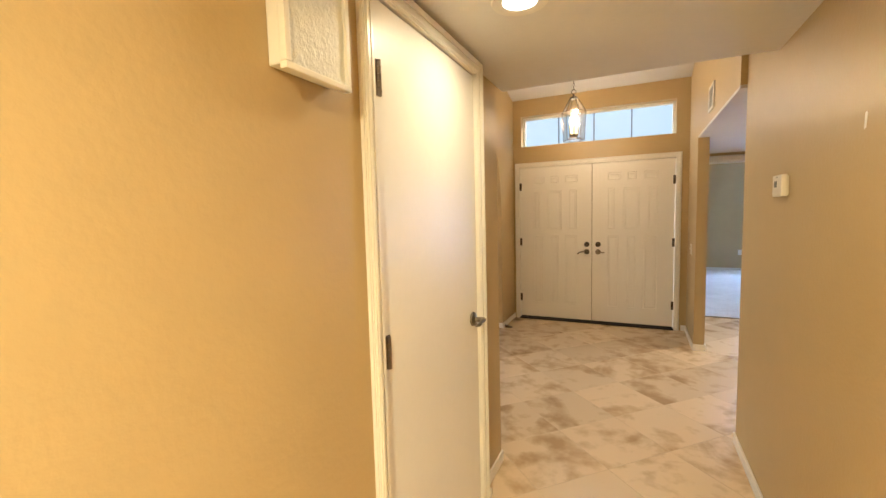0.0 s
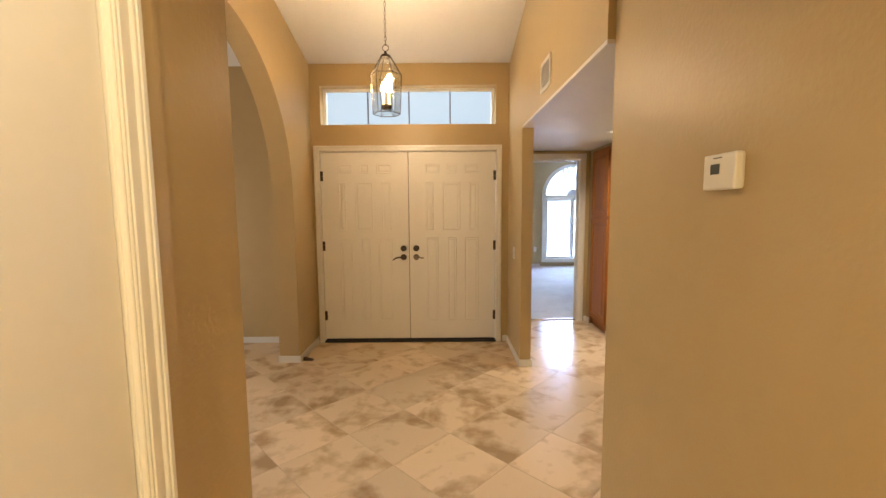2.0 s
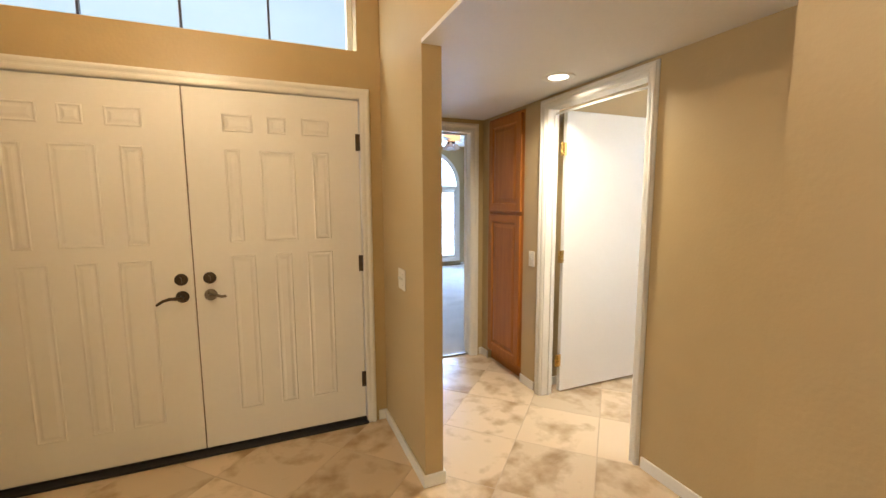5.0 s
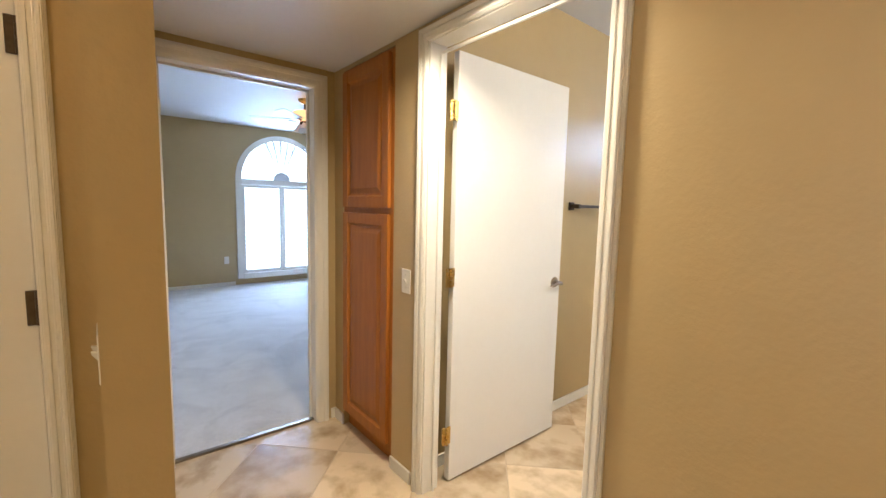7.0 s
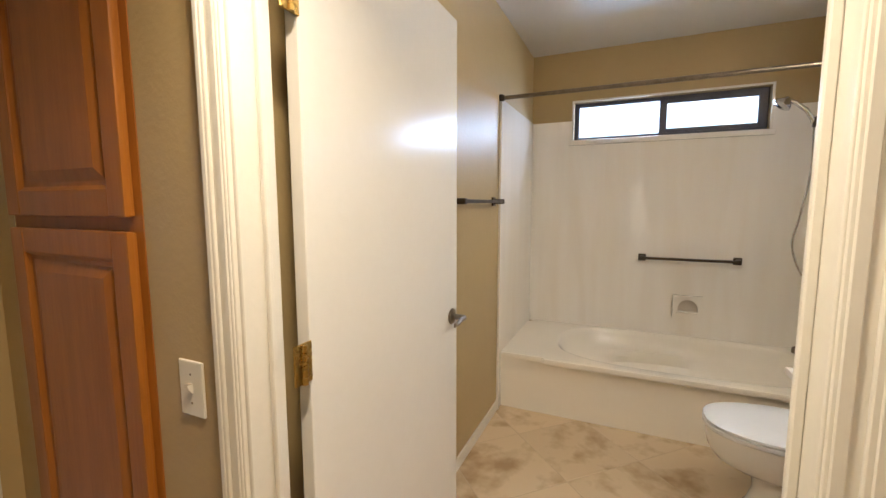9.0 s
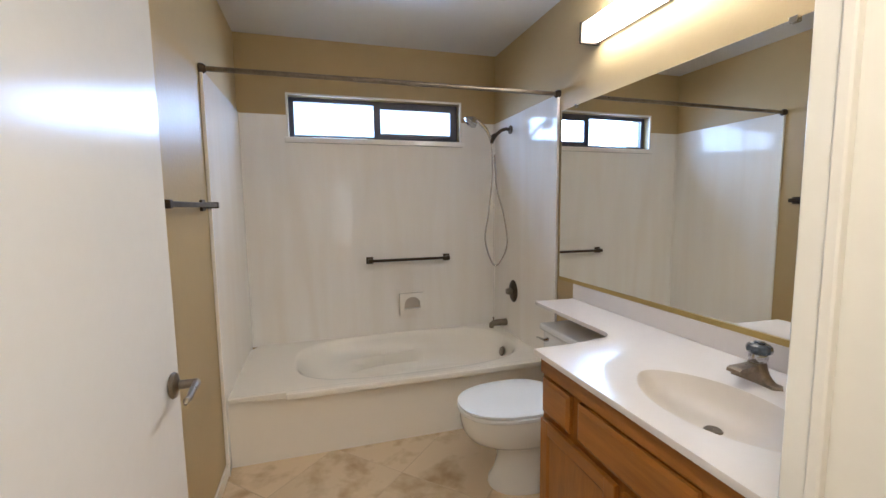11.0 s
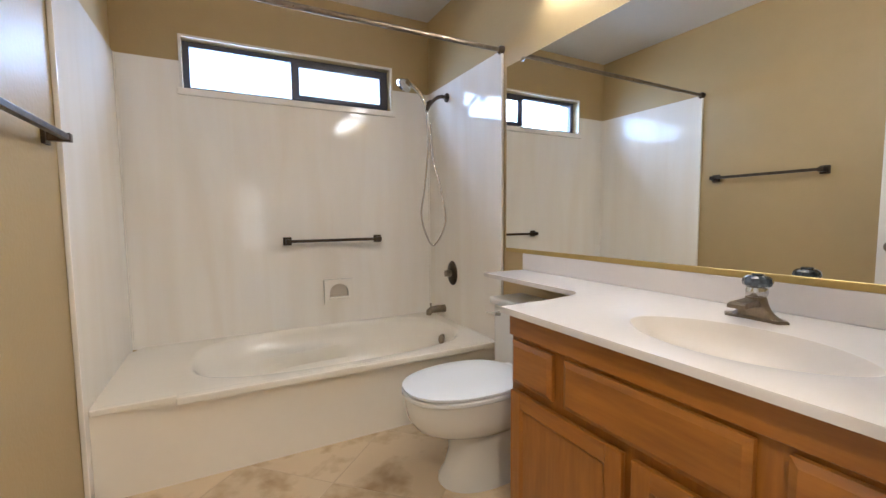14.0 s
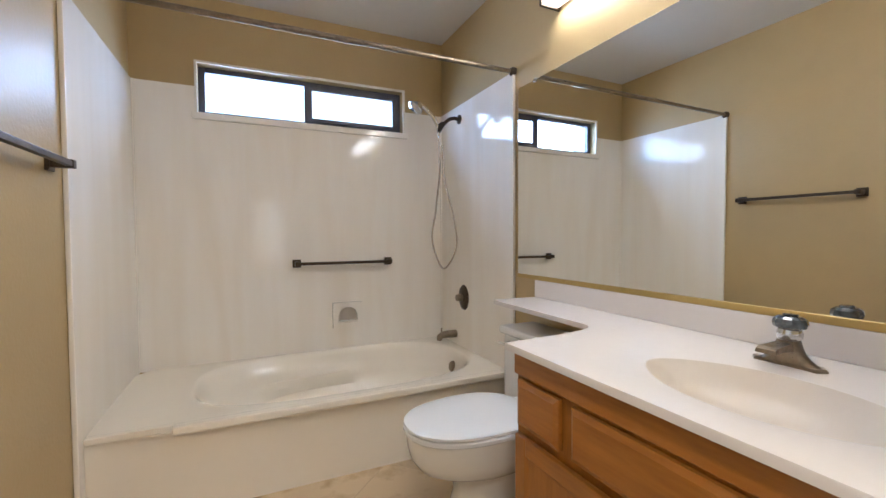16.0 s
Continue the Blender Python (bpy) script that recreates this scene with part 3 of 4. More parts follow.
def shutter_panel(parent, x0, x1, z0, z1, y, count, tilt, rod=True):
    w = 0.048
    part("shutter_frame", boxes((x0, y - 0.014, z0, x0 + w, y + 0.014, z1), (x1 - w, y - 0.014, z0, x1, y + 0.014, z1), (x0 + w, y - 0.014, z1 - w, x1 - w, y + 0.014, z1), (x0 + w, y - 0.014, z0, x1 - w, y + 0.014, z0 + w * 1.2), bevel=0.003, segments=1), TRIM, parent)
    louvres(parent, x0 + w, x1 - w, z0 + w * 1.2, z1 - w, y, count, tilt)
    if rod:
        x = (x0 + x1) / 2
        part("tilt_rod", boxes((x - 0.005, y - 0.045, z0 + w * 1.5, x + 0.005, y - 0.036, z1 - w * 1.4), bevel=0.002, segments=1), TRIM, parent)


dining = thing("window_2", pose(-3.565, YF, 0), "dining room window with white louvred shutters", "window", kind="structure")
part("window_frame", boxes((-0.655, -0.03, 0.465, -0.62, 0.02, 2.095), (0.62, -0.03, 0.465, 0.655, 0.02, 2.095), (-0.62, -0.03, 2.06, 0.62, 0.02, 2.095), (-0.62, -0.03, 0.465, 0.62, 0.02, 0.5), bevel=0.004, segments=1), TRIM, dining)
shutter_panel(dining, -0.618, -0.003, 0.502, 2.058, -0.01, 19, 42)
shutter_panel(dining, 0.003, 0.618, 0.502, 2.058, -0.01, 19, 42)
part("sash", boxes((-0.62, 0.10, 0.5, -0.58, 0.13, 2.06), (0.58, 0.10, 0.5, 0.62, 0.13, 2.06), (-0.015, 0.10, 0.5, 0.015, 0.13, 2.06), (-0.58, 0.10, 1.27, -0.015, 0.13, 1.30), (0.015, 0.10, 1.27, 0.58, 0.13, 1.30), bevel=0.002, segments=1), FRAME, dining, "dark bronze sash")
pane = part("pane", boxes((-0.62, 0.112, 0.5, 0.62, 0.118, 2.07)), PANE, dining)
pane.visible_shadow = False
for x, z in ((0.637, 0.62), (0.637, 1.28), (0.637, 1.93)):
    part("hinge", boxes((x - 0.02, -0.034, z - 0.03, x - 0.008, -0.030, z + 0.03)), BRONZE, dining)

west = thing("window_5", pose(-5.26, 3.6, 0), "wide plain dining room window with a white frame", "window", kind="structure")
part("window_frame", boxes((-0.03, -1.30, 0.25, 0.03, -1.25, 2.15), (-0.03, 1.25, 0.25, 0.03, 1.30, 2.15), (-0.03, -1.25, 2.10, 0.03, 1.25, 2.15), (-0.03, -1.25, 0.25, 0.03, 1.25, 0.30), (-0.03, -0.025, 0.30, 0.03, 0.025, 2.10), bevel=0.003, segments=1), TRIM, west)
for y0, y1 in ((-1.25, -0.025), (0.025, 1.25)):
    pane = part("pane", boxes((-0.004, y0, 0.30, 0.004, y1, 2.10)), PANE, west)
    pane.visible_shadow = False

bedroom_window = thing("window_3", pose(WX, 11.39, 0), "tall arched bedroom window with white shutters and a sunburst top", "window", kind="structure")


def arch_ring(r0, r1, y0, y1, zc, foot):
    out, inn = [(r1, foot)], [(r0, foot)]
    for i in range(33):
        a = math.pi * i / 32
        out.append((r1 * math.cos(a), zc + r1 * math.sin(a)))
        inn.append((r0 * math.cos(a), zc + r0 * math.sin(a)))
    out.append((-r1, foot))
    inn.append((-r0, foot))
    bm = bmesh.new()
    loops = [[bm.verts.new((p[0], y, p[1])) for p in side] for side, y in ((out, y0), (out, y1), (inn, y1), (inn, y0))]
    for a, b in zip(loops, loops[1:] + loops[:1]):
        for i in range(len(out) - 1):
            bm.faces.new((a[i], a[i + 1], b[i + 1], b[i]))
    bm.faces.new([lp[0] for lp in loops])
    bm.faces.new([lp[-1] for lp in loops][::-1])
    return bm


part("window_frame", arch_ring(0.64, 0.725, -0.025, 0.03, WZ, WB), TRIM, bedroom_window)
part("sill_rail", boxes((-0.64, -0.025, WB - 0.01, 0.64, 0.03, WB + 0.08), bevel=0.004, segments=1), TRIM, bedroom_window)
part("cross_rail", boxes((-0.64, -0.02, WZ - 0.10, 0.64, 0.03, WZ - 0.01), bevel=0.004, segments=1), TRIM, bedroom_window)
shutter_panel(bedroom_window, -0.638, -0.002, WB + 0.082, WZ - 0.102, 0.004, 20, 4, False)
shutter_panel(bedroom_window, 0.002, 0.638, WB + 0.082, WZ - 0.102, 0.004, 20, 4, False)
for i in range(15):
    a = radians(12 + 156 * i / 14)
    c, s = math.cos(a), math.sin(a)
    bm = bmesh.new()
    q = [(0.13 * c, WZ + 0.13 * s), (0.645 * c, WZ + 0.645 * s)]
    wide = (0.004, 0.026 if 4 < i < 10 else 0.010)
    ring = []
    for (px, pz), w in zip(q, wide):
        ring += [[(px - s * w, 0.0, pz + c * w), (px - s * w, 0.006, pz + c * w), (px + s * w, 0.006 + w * 0.6, pz - c * w), (px + s * w, w * 0.6, pz - c * w)]]
    part("slat", stack(bm, ring), SILVER, bedroom_window)
part("sunburst_hub", prism(bmesh.new(), [(0.14 * math.cos(math.pi * i / 16), WZ - 0.01 + 0.14 * math.sin(math.pi * i / 16)) for i in range(17)], "y", -0.012, 0.02), SILVER, bedroom_window)
pane = part("pane", prism(bmesh.new(), [(-0.7, WB), (0.7, WB)] + [(0.7 * math.cos(math.pi * i / 32), WZ + 0.7 * math.sin(math.pi * i / 32)) for i in range(33)], "y", 0.110, 0.116), PANE, bedroom_window)
pane.visible_shadow = False

bath_window = thing("window_4", pose(XE, 4.72, 2.014), "high sliding bathroom window with a dark bronze frame", "window", kind="structure")
part("window_frame", boxes((0.055, -0.635, -0.146, 0.095, -0.600, 0.146), (0.055, 0.600, -0.146, 0.095, 0.635, 0.146), (0.055, -0.60, 0.116, 0.095, 0.60, 0.146), (0.055, -0.60, -0.146, 0.095, 0.60, -0.118), bevel=0.002, segments=1), FRAME, bath_window, "dark bronze frame")
part("sash", boxes((0.045, -0.60, -0.118, 0.065, -0.575, 0.116), (0.045, -0.02, -0.118, 0.065, 0.03, 0.116), (0.045, -0.575, 0.09, 0.065, -0.02, 0.116), (0.045, -0.575, -0.118, 0.065, -0.02, -0.09), bevel=0.002, segments=1), FRAME, bath_window, "dark bronze sliding sash")
for y0, y1, x in ((-0.575, -0.02, 0.054), (0.03, 0.60, 0.074)):
    pane = part("pane", boxes((x, y0, -0.118, x + 0.004, y1, 0.116)), PANE, bath_window)
    pane.visible_shadow = False
part("window_sill", boxes((-0.034, -0.665, -0.184, 0.055, 0.665, -0.146), bevel=0.006), MARBLE, bath_window, "cream marble sill ledge")
part("reveal", boxes((-0.013, -0.650, -0.146, 0.055, -0.6355, 0.16), (-0.013, 0.6355, -0.146, 0.055, 0.650, 0.16), (-0.013, -0.6355, 0.1465, 0.055, 0.6355, 0.16), bevel=0.001, segments=1), TRIM, bath_window, "white window reveal")

# ---- foyer and corridor things ----
lantern = thing("pendant_lantern", pose(-0.38, 4.36, 2.13), "lit glass lantern with ivory candle sleeves on a chain", "pendant light")


def hexagon(r, z, turn=0.0):
    return [(r * math.cos(math.pi / 3 * i + turn), r * math.sin(math.pi / 3 * i + turn), z) for i in range(6)]


bm = bmesh.new()
low, mid, high = hexagon(0.098, 0.0), hexagon(0.112, 0.27), hexagon(0.035, 0.40)
for i in range(6):
    j = (i + 1) % 6
    for a, b in ((low[i], low[j]), (mid[i], mid[j]), (high[i], high[j]), (low[i], mid[i]), (mid[i], high[i])):
        tube(bm, [a, b], 0.0028, 6)
    tube(bm, [low[i], (0, 0, 0.045)], 0.002, 5)
lathe(bm, [(0.001, 0.39), (0.037, 0.392), (0.034, 0.408), (0.012, 0.416), (0.008, 0.436), (0.001, 0.437)], n=14, cap=False)
part("cage", bm, BRONZE, lantern, "thin aged bronze cage")
for i in range(6):
    j = (i + 1) % 6
    for a, b in ((low, mid), (mid, high)):
        quad = [Vector(p) for p in (a[i], a[j], b[j], b[i])]
        inward = Vector((quad[0].x + quad[1].x, quad[0].y + quad[1].y, 0)).normalized() * 0.002
        bm = stack(bmesh.new(), [[q - inward for q in quad], [q - 2 * inward for q in quad]])
        pane = part("pane", bm, PANE, lantern, "clear bevelled glass")
        pane.visible_shadow = False
part("hub", lathe(bmesh.new(), [(0.001, 0.03), (0.03, 0.032), (0.038, 0.045), (0.038, 0.06), (0.012, 0.064), (0.001, 0.065)], n=16, cap=False), BRONZE, lantern, smooth=True)
for k in range(3):
    a = 2 * math.pi * k / 3 + 0.5
    x, y = 0.03 * math.cos(a), 0.03 * math.sin(a)
    part("candle_sleeve", lathe(bmesh.new(), [(0.011, 0.064), (0.011, 0.155), (0.006, 0.157)], pose(x, y, 0), 12), CANDLE, lantern, "ivory candle sleeve", True)
    part("bulb", lathe(bmesh.new(), [(0.006, 0.157), (0.013, 0.175), (0.014, 0.19), (0.008, 0.215), (0.001, 0.232)], pose(x, y, 0), 12, False), BULB, lantern, "lit flame bulb", True)
bm = bmesh.new()
ring = [(0.022 * math.cos(2 * math.pi * i / 16), 0, 0.458 + 0.022 * math.sin(2 * math.pi * i / 16)) for i in range(17)]
tube(bm, ring, 0.003, 6)
part("ring", bm, BRONZE, lantern)
z, k, end = 0.492, 0, vault(4.36) - 2.13 - 0.03
while z < end:
    bm = bmesh.new()
    pts = []
    for i in range(13):
        a = 2 * math.pi * i / 12
        u, w = 0.008 * math.cos(a), 0.017 * math.sin(a)
        pts.append((u, 0, z + w) if k % 2 else (0, u, z + w))
    tube(bm, pts, 0.0018, 5)
    part("chain_link", bm, BRONZE, lantern)
    z, k = z + 0.029, k + 1
part("canopy", lathe(bmesh.new(), [(0.006, end - 0.01), (0.03, end + 0.005), (0.06, end + 0.03), (0.062, end + 0.05)], n=20), BRONZE, lantern, smooth=True)


def can_light(x, y, z):
    ob = thing("recessed_light", pose(x, y, z), "lit recessed ceiling light with a white trim ring", "ceiling light", "recessed ceiling lights")
    part("trim_ring", lathe(bmesh.new(), [(0.056, -0.001), (0.066, -0.006), (0.092, -0.005), (0.095, 0.0)], n=32, cap=False), TRIM, ob, smooth=True)
    part("lens", lathe(bmesh.new(), [(0.057, -0.002), (0.057, -0.001)], n=32), CAN, ob, "glowing lens")


can_light(-0.172, 1.53, ZC)
can_light(0.2, -0.65, ZC)
can_light(1.62, 5.16, ZH)

vent = thing("air_vent", pose(XP, 4.145, 2.235, 0, 0, -90), "white louvred air vent high on the wall", "vent")
part("frame", boxes((-0.125, -0.012, 0, 0.125, 0, 0.022), (-0.125, -0.012, 0.178, 0.125, 0, 0.20), (-0.125, -0.012, 0.022, -0.103, 0, 0.178), (0.103, -0.012, 0.022, 0.125, 0, 0.178), bevel=0.002, segments=1), TRIM, vent)
# flat dark sheet painted as the duct's shade; no duct is built
part("backing", boxes((-0.104, -0.003, 0.02, 0.104, -0.001, 0.18)), DARK, vent, "dark sheet painted as the shade behind the slats")
for i in range(9):
    z = 0.03 + 0.145 * i / 8
    part("slat", prism(bmesh.new(), [(-0.011, z - 0.006), (-0.009, z - 0.006), (-0.004, z + 0.006), (-0.006, z + 0.006)], "x", -0.103, 0.103), TRIM, vent)

thermostat = thing("thermostat", pose(XC, 2.352, 1.497, 0, 0, -90), "white wall thermostat with a small dark display", "thermostat")
part("body", boxes((-0.062, -0.028, 0, 0.062, -0.004, 0.092), bevel=0.006), PLASTIC, thermostat)
part("backplate", boxes((-0.056, -0.004, 0.006, 0.056, 0, 0.086)), PLASTIC, thermostat)
part("display", boxes((-0.030, -0.0295, 0.040, 0.004, -0.027, 0.066)), DARK, thermostat, "small dark display")
part("vent_slot", boxes((-0.022, -0.0285, 0.080, 0.012, -0.0275, 0.0825)), DARK, thermostat)

patch = thing("filler_patch", pose(XC, 1.668, 1.688, 0, 0, -90), "small smear of bare white filler on tan wall", "wall patch")
part("smear", prism(bmesh.new(), [(-0.007, -0.024), (0.002, -0.020), (0.008, 0.018), (0.003, 0.023), (-0.004, 0.020)], "y", -0.0015, 0.0), TRIM, patch)

chime = thing("door_chime", pose(XL, 0.838, 1.748, 0, 0, 90), "white framed door chime box with a pebbled front", "door chime")
part("body", boxes((-0.09, -0.045, 0.014, 0.09, 0, 0.26), bevel=0.004), TRIM, chime)
part("rim", boxes((-0.10, -0.058, 0, 0.10, -0.040, 0.014), (-0.10, -0.058, 0.256, 0.10, -0.040, 0.27), (-0.10, -0.058, 0.014, -0.086, -0.040, 0.256), (0.086, -0.058, 0.014, 0.10, -0.040, 0.256), bevel=0.003), TRIM, chime)
part("front", boxes((-0.086, -0.050, 0.014, 0.086, -0.044, 0.256)), material("pebbled_cover", (0.72, 0.72, 0.68), (0.60, 0.60, 0.56), rough=0.35, scale=60, fine=150, bump=0.8, bump_scale=90), chime, "pebbled grey-white cover")


def switch_plate(m, gangs, label):
    ob = thing("light_switch", m, label, "switch", "light switches")
    w = 0.035 + 0.023 * (gangs - 1)
    part("plate", boxes((-w, -0.006, -0.058, w, 0, 0.058), bevel=0.003), PLASTIC, ob)
    for g in range(gangs):
        x = (g - (gangs - 1) / 2) * 0.046
        part("toggle", prism(bmesh.new(), [(-0.006, -0.010), (-0.006, 0.010), (-0.018, 0.012), (-0.016, 0.004)], "x", x - 0.005, x + 0.005), PLASTIC, ob)
        for z in (-0.03, 0.03):
            part("screw", lathe(bmesh.new(), [(0.003, 0), (0.002, 0.001)], pose(x, -0.006, z, 90), 8), NICKEL, ob)


def outlet(m, label):
    ob = thing("wall_outlet", m, label, "outlet", "wall outlets")
    part("plate", boxes((-0.035, -0.006, -0.058, 0.035, 0, 0.058), bevel=0.003), PLASTIC, ob)
    for z in (-0.02, 0.02):
        part("socket", boxes((-0.016, -0.008, z - 0.013, 0.016, -0.005, z + 0.013), bevel=0.003), PLASTIC, ob)


switch_plate(pose(XP, 5.31, 1.01, 0, 0, -90), 2, "double white light switch on the foyer pier")
switch_plate(pose(XH, 5.71, 1.005, 0, 0, -90), 1, "single white light switch beside the linen cabinet")
outlet(pose(-2.99, YF, 0.40), "white wall outlet under the dining window")
outlet(pose(2.28, 11.39, 0.42), "white wall outlet beside the bedroom window")

stop = thing("door_stop", pose(XA + 0.02, 5.16, 0.0), "small dark rubber floor door stop", "door stop")
part("wedge", prism(bmesh.new(), [(0, 0), (0.09, 0), (0.09, 0.006), (0.0, 0.03)], "y", -0.02, 0.02), BRONZE, stop)

# ---- hall linen cabinet ----


def cabinet_door(parent, x0, x1, z0, z1, y, mat, flat=None, frame_w=0.06, name="door", flat_panel=False):
    """A framed door with a raised panel, on a front that looks along -y."""
    d = 0.02
    door = part(name, boxes((x0 + 0.003, y - 0.006, z0 + 0.003, x1 - 0.003, y, z1 - 0.003)), mat, parent)
    for a0, a1 in ((x0, x0 + frame_w), (x1 - frame_w, x1)):
        part("stile", boxes((a0, y - d, z0, a1, y - 0.005, z1), bevel=0.004), mat, door)
    for b0, b1 in ((z0, z0 + frame_w), (z1 - frame_w, z1)):
        part("rail", boxes((x0 + frame_w - 0.001, y - d + 0.0008, b0, x1 - frame_w + 0.001, y - 0.005, b1), bevel=0.003), flat or mat, door)
    bm, f = bmesh.new(), frame_w
    loops = []
    profile = ((0, 0.019), (0.006, 0.0125), (0.008, 0.0125)) if flat_panel else ((0, 0.016), (0.008, 0.009), (0.018, 0.009), (0.045, 0.017))
    for inset, out in profile:
        a0, a1, b0, b1 = x0 + f + inset, x1 - f - inset, z0 + f + inset, z1 - f - inset
        loops.append([(a0, y - out, b0), (a1, y - out, b0), (a1, y - out, b1), (a0, y - out, b1)])
    part("panel", stack(bm, loops, (False, True)), mat, door)
    return door


linen = thing("linen_cabinet", pose(XH, 6.10, 0.0, 0, 0, -90), "tall reddish oak linen cabinet built into the hall wall", "cabinet")
part("body", boxes((-0.268, 0.0, 0.09, 0.268, 0.45, 2.115), bevel=0.002, segments=1), CHERRY, linen)
part("kick_board", boxes((-0.268, 0.035, 0.0, 0.268, 0.06, 0.09)), CHERRY, linen, "dark recessed kick board")
cabinet_door(linen, -0.245, 0.245, 0.115, 1.318, -0.001, CHERRY)
cabinet_door(linen, -0.245, 0.245, 1.348, 2.095, -0.001, CHERRY)

# ---- bedroom fan ----
fan = thing("ceiling_fan", pose(2.66, 9.03, ZBED), "ceiling fan with an amber glass light", "ceiling fan")
part("canopy", lathe(bmesh.new(), [(0.075, 0.0), (0.07, -0.02), (0.035, -0.05), (0.012, -0.055)], n=20), BRASS, fan, smooth=True)
part("downrod", lathe(bmesh.new(), [(0.011, -0.05), (0.011, -0.14)], n=10), BRONZE, fan)
part("motor", lathe(bmesh.new(), [(0.02, -0.125), (0.11, -0.135), (0.14, -0.155), (0.14, -0.235), (0.10, -0.25), (0.05, -0.255)], n=28), AMBER, fan, "amber glass uplight housing", True)
part("switch_housing", lathe(bmesh.new(), [(0.05, -0.25), (0.06, -0.262), (0.055, -0.29), (0.02, -0.30)], n=20), BRONZE, fan, smooth=True)
for k in range(5):
    a = 72 * k + 8
    m = pose(0, 0, -0.245, 0, 0, a) @ pose(0, 0, 0, 10)
    bm = boxes((0.16, -0.055, -0.004, 0.60, 0.055, 0.004), bevel=0.003, segments=1)
    bmesh.ops.transform(bm, matrix=m, verts=bm.verts[:])
    blade = part("blade", bm, SILVER, fan)
    bm = boxes((0.05, -0.018, -0.006, 0.18, 0.018, -0.004))
    bmesh.ops.transform(bm, matrix=m, verts=bm.verts[:])
    part("blade_iron", bm, BRONZE, blade)
for k in range(3):
    m = pose(0.0, 0.0, -0.29) @ pose(0.075 * math.cos(2.1 * k), 0.075 * math.sin(2.1 * k), -0.02, 20 * math.sin(2.1 * k), -20 * math.cos(2.1 * k), 0)
    part("shade", lathe(bmesh.new(), [(0.02, 0.03), (0.03, 0.0), (0.055, -0.06), (0.058, -0.065)], m, 16), PORCELAIN, fan, "white glass shade", True)

# ---- bathroom ----
XT = 3.95
tub = thing("bathtub", pose(0, 0, 0), "cream bathtub with a ledge seat and flat apron", "bathtub")
cx, cy = 4.415, 4.61


def tub_loop(ax, ay, n, z, shift=0.0):
    pts = []
    for i in range(64):
        a = 2 * math.pi * i / 64
        c, s = math.cos(a), math.sin(a)
        r = (abs(c / ax) ** n + abs(s / ay) ** n) ** (-1 / n)
        pts.append((cx + r * c, cy + shift + r * s, z))
    return pts


def tub_edge(z):
    pts = []
    for i in range(64):
        a = 2 * math.pi * i / 64
        c, s = math.cos(a), math.sin(a)
        k = 1e9
        if abs(c) > 1e-6:
            k = min(k, ((XE - 0.0122 - cx) if c > 0 else (cx - XT)) / abs(c))
        if abs(s) > 1e-6:
            k = min(k, ((YN - 0.0122 - cy) if s > 0 else (cy - YS - 0.0122)) / abs(s))
        pts.append((cx + k * c, cy + k * s, z))
    return pts



def armrest(pts, k):
    """Push the wall side inward in a long soft swell."""
    out = []
    for x, y, z in pts:
        u = max(0.0, 1 - ((y - cy - 0.22) / 0.42) ** 2)
        out.append((x - k * u, y, z) if x > cx else (x, y, z))
    return out


loops = [tub_edge(0.345), tub_edge(0.381), tub_loop(0.412, 0.760, 3.2, 0.382), tub_loop(0.403, 0.750, 3.1, 0.379), tub_loop(0.394, 0.738, 3.0, 0.368), tub_loop(0.388, 0.728, 2.9, 0.345, -0.004), tub_loop(0.380, 0.705, 2.8, 0.30, -0.018), armrest(tub_loop(0.374, 0.686, 2.7, 0.272, -0.03), 0.02), armrest(tub_loop(0.368, 0.668, 2.7, 0.255, -0.04), 0.07), armrest(tub_loop(0.352, 0.635, 2.6, 0.215, -0.06), 0.055), tub_loop(0.33, 0.59, 2.6, 0.16, -0.085), tub_loop(0.29, 0.52, 2.6, 0.115, -0.11), tub_loop(0.14, 0.3, 2.4, 0.10, -0.12)]
part("basin", stack(bmesh.new(), loops, (False, True)), TUB, tub, smooth=True)
part("apron", boxes((XT + 0.012, YS + 0.013, 0, XT + 0.03, YN - 0.013, 0.352)), TUB, tub, "flat cream apron")
part("rim_lip", boxes((XT - 0.030, YS + 0.014, 0.348, XT + 0.02, 5.385, 0.3835), bevel=0.009), TUB, tub)
part("ledge_lip", boxes((XT - 0.002, 5.387, 0.356, XT + 0.03, YN - 0.014, 0.3832), bevel=0.006), TUB, tub)
part("overflow_plate", lathe(bmesh.new(), [(0.001, 0.012), (0.030, 0.010), (0.036, 0.0)], pose(4.42, 3.905, 0.285, -74), 20, False), NICKEL, tub, "antique nickel overflow plate", True)

surround = thing("tub_surround", pose(0, 0, 0), "cream cultured marble tub surround with soft streaks", "tub surround")
zt = 2.02
bm = prism(bmesh.new(), [(YS + 0.001, 0.372), (YN - 0.001, 0.372), (YN - 0.001, zt), (5.370, zt), (5.370, 1.829), (4.070, 1.829), (4.070, zt), (YS + 0.001, zt)], "x", XE - 0.012, XE - 0.001)
part("back_panel", bm, MARBLE, surround)
part("side_panel", boxes((3.905, YS + 0.001, 0.0, XE - 0.012, YS + 0.012, zt)), MARBLE, surround)
part("side_panel", boxes((3.905, YN - 0.012, 0.0, XE - 0.012, YN - 0.001, zt)), MARBLE, surround)
for y0, y1 in ((YS + 0.001, YS + 0.018), (YN - 0.018, YN - 0.001)):
    part("edge_trim", boxes((3.888, y0, 0.0, 3.906, y1, zt + 0.006), bevel=0.004), MARBLE, surround)
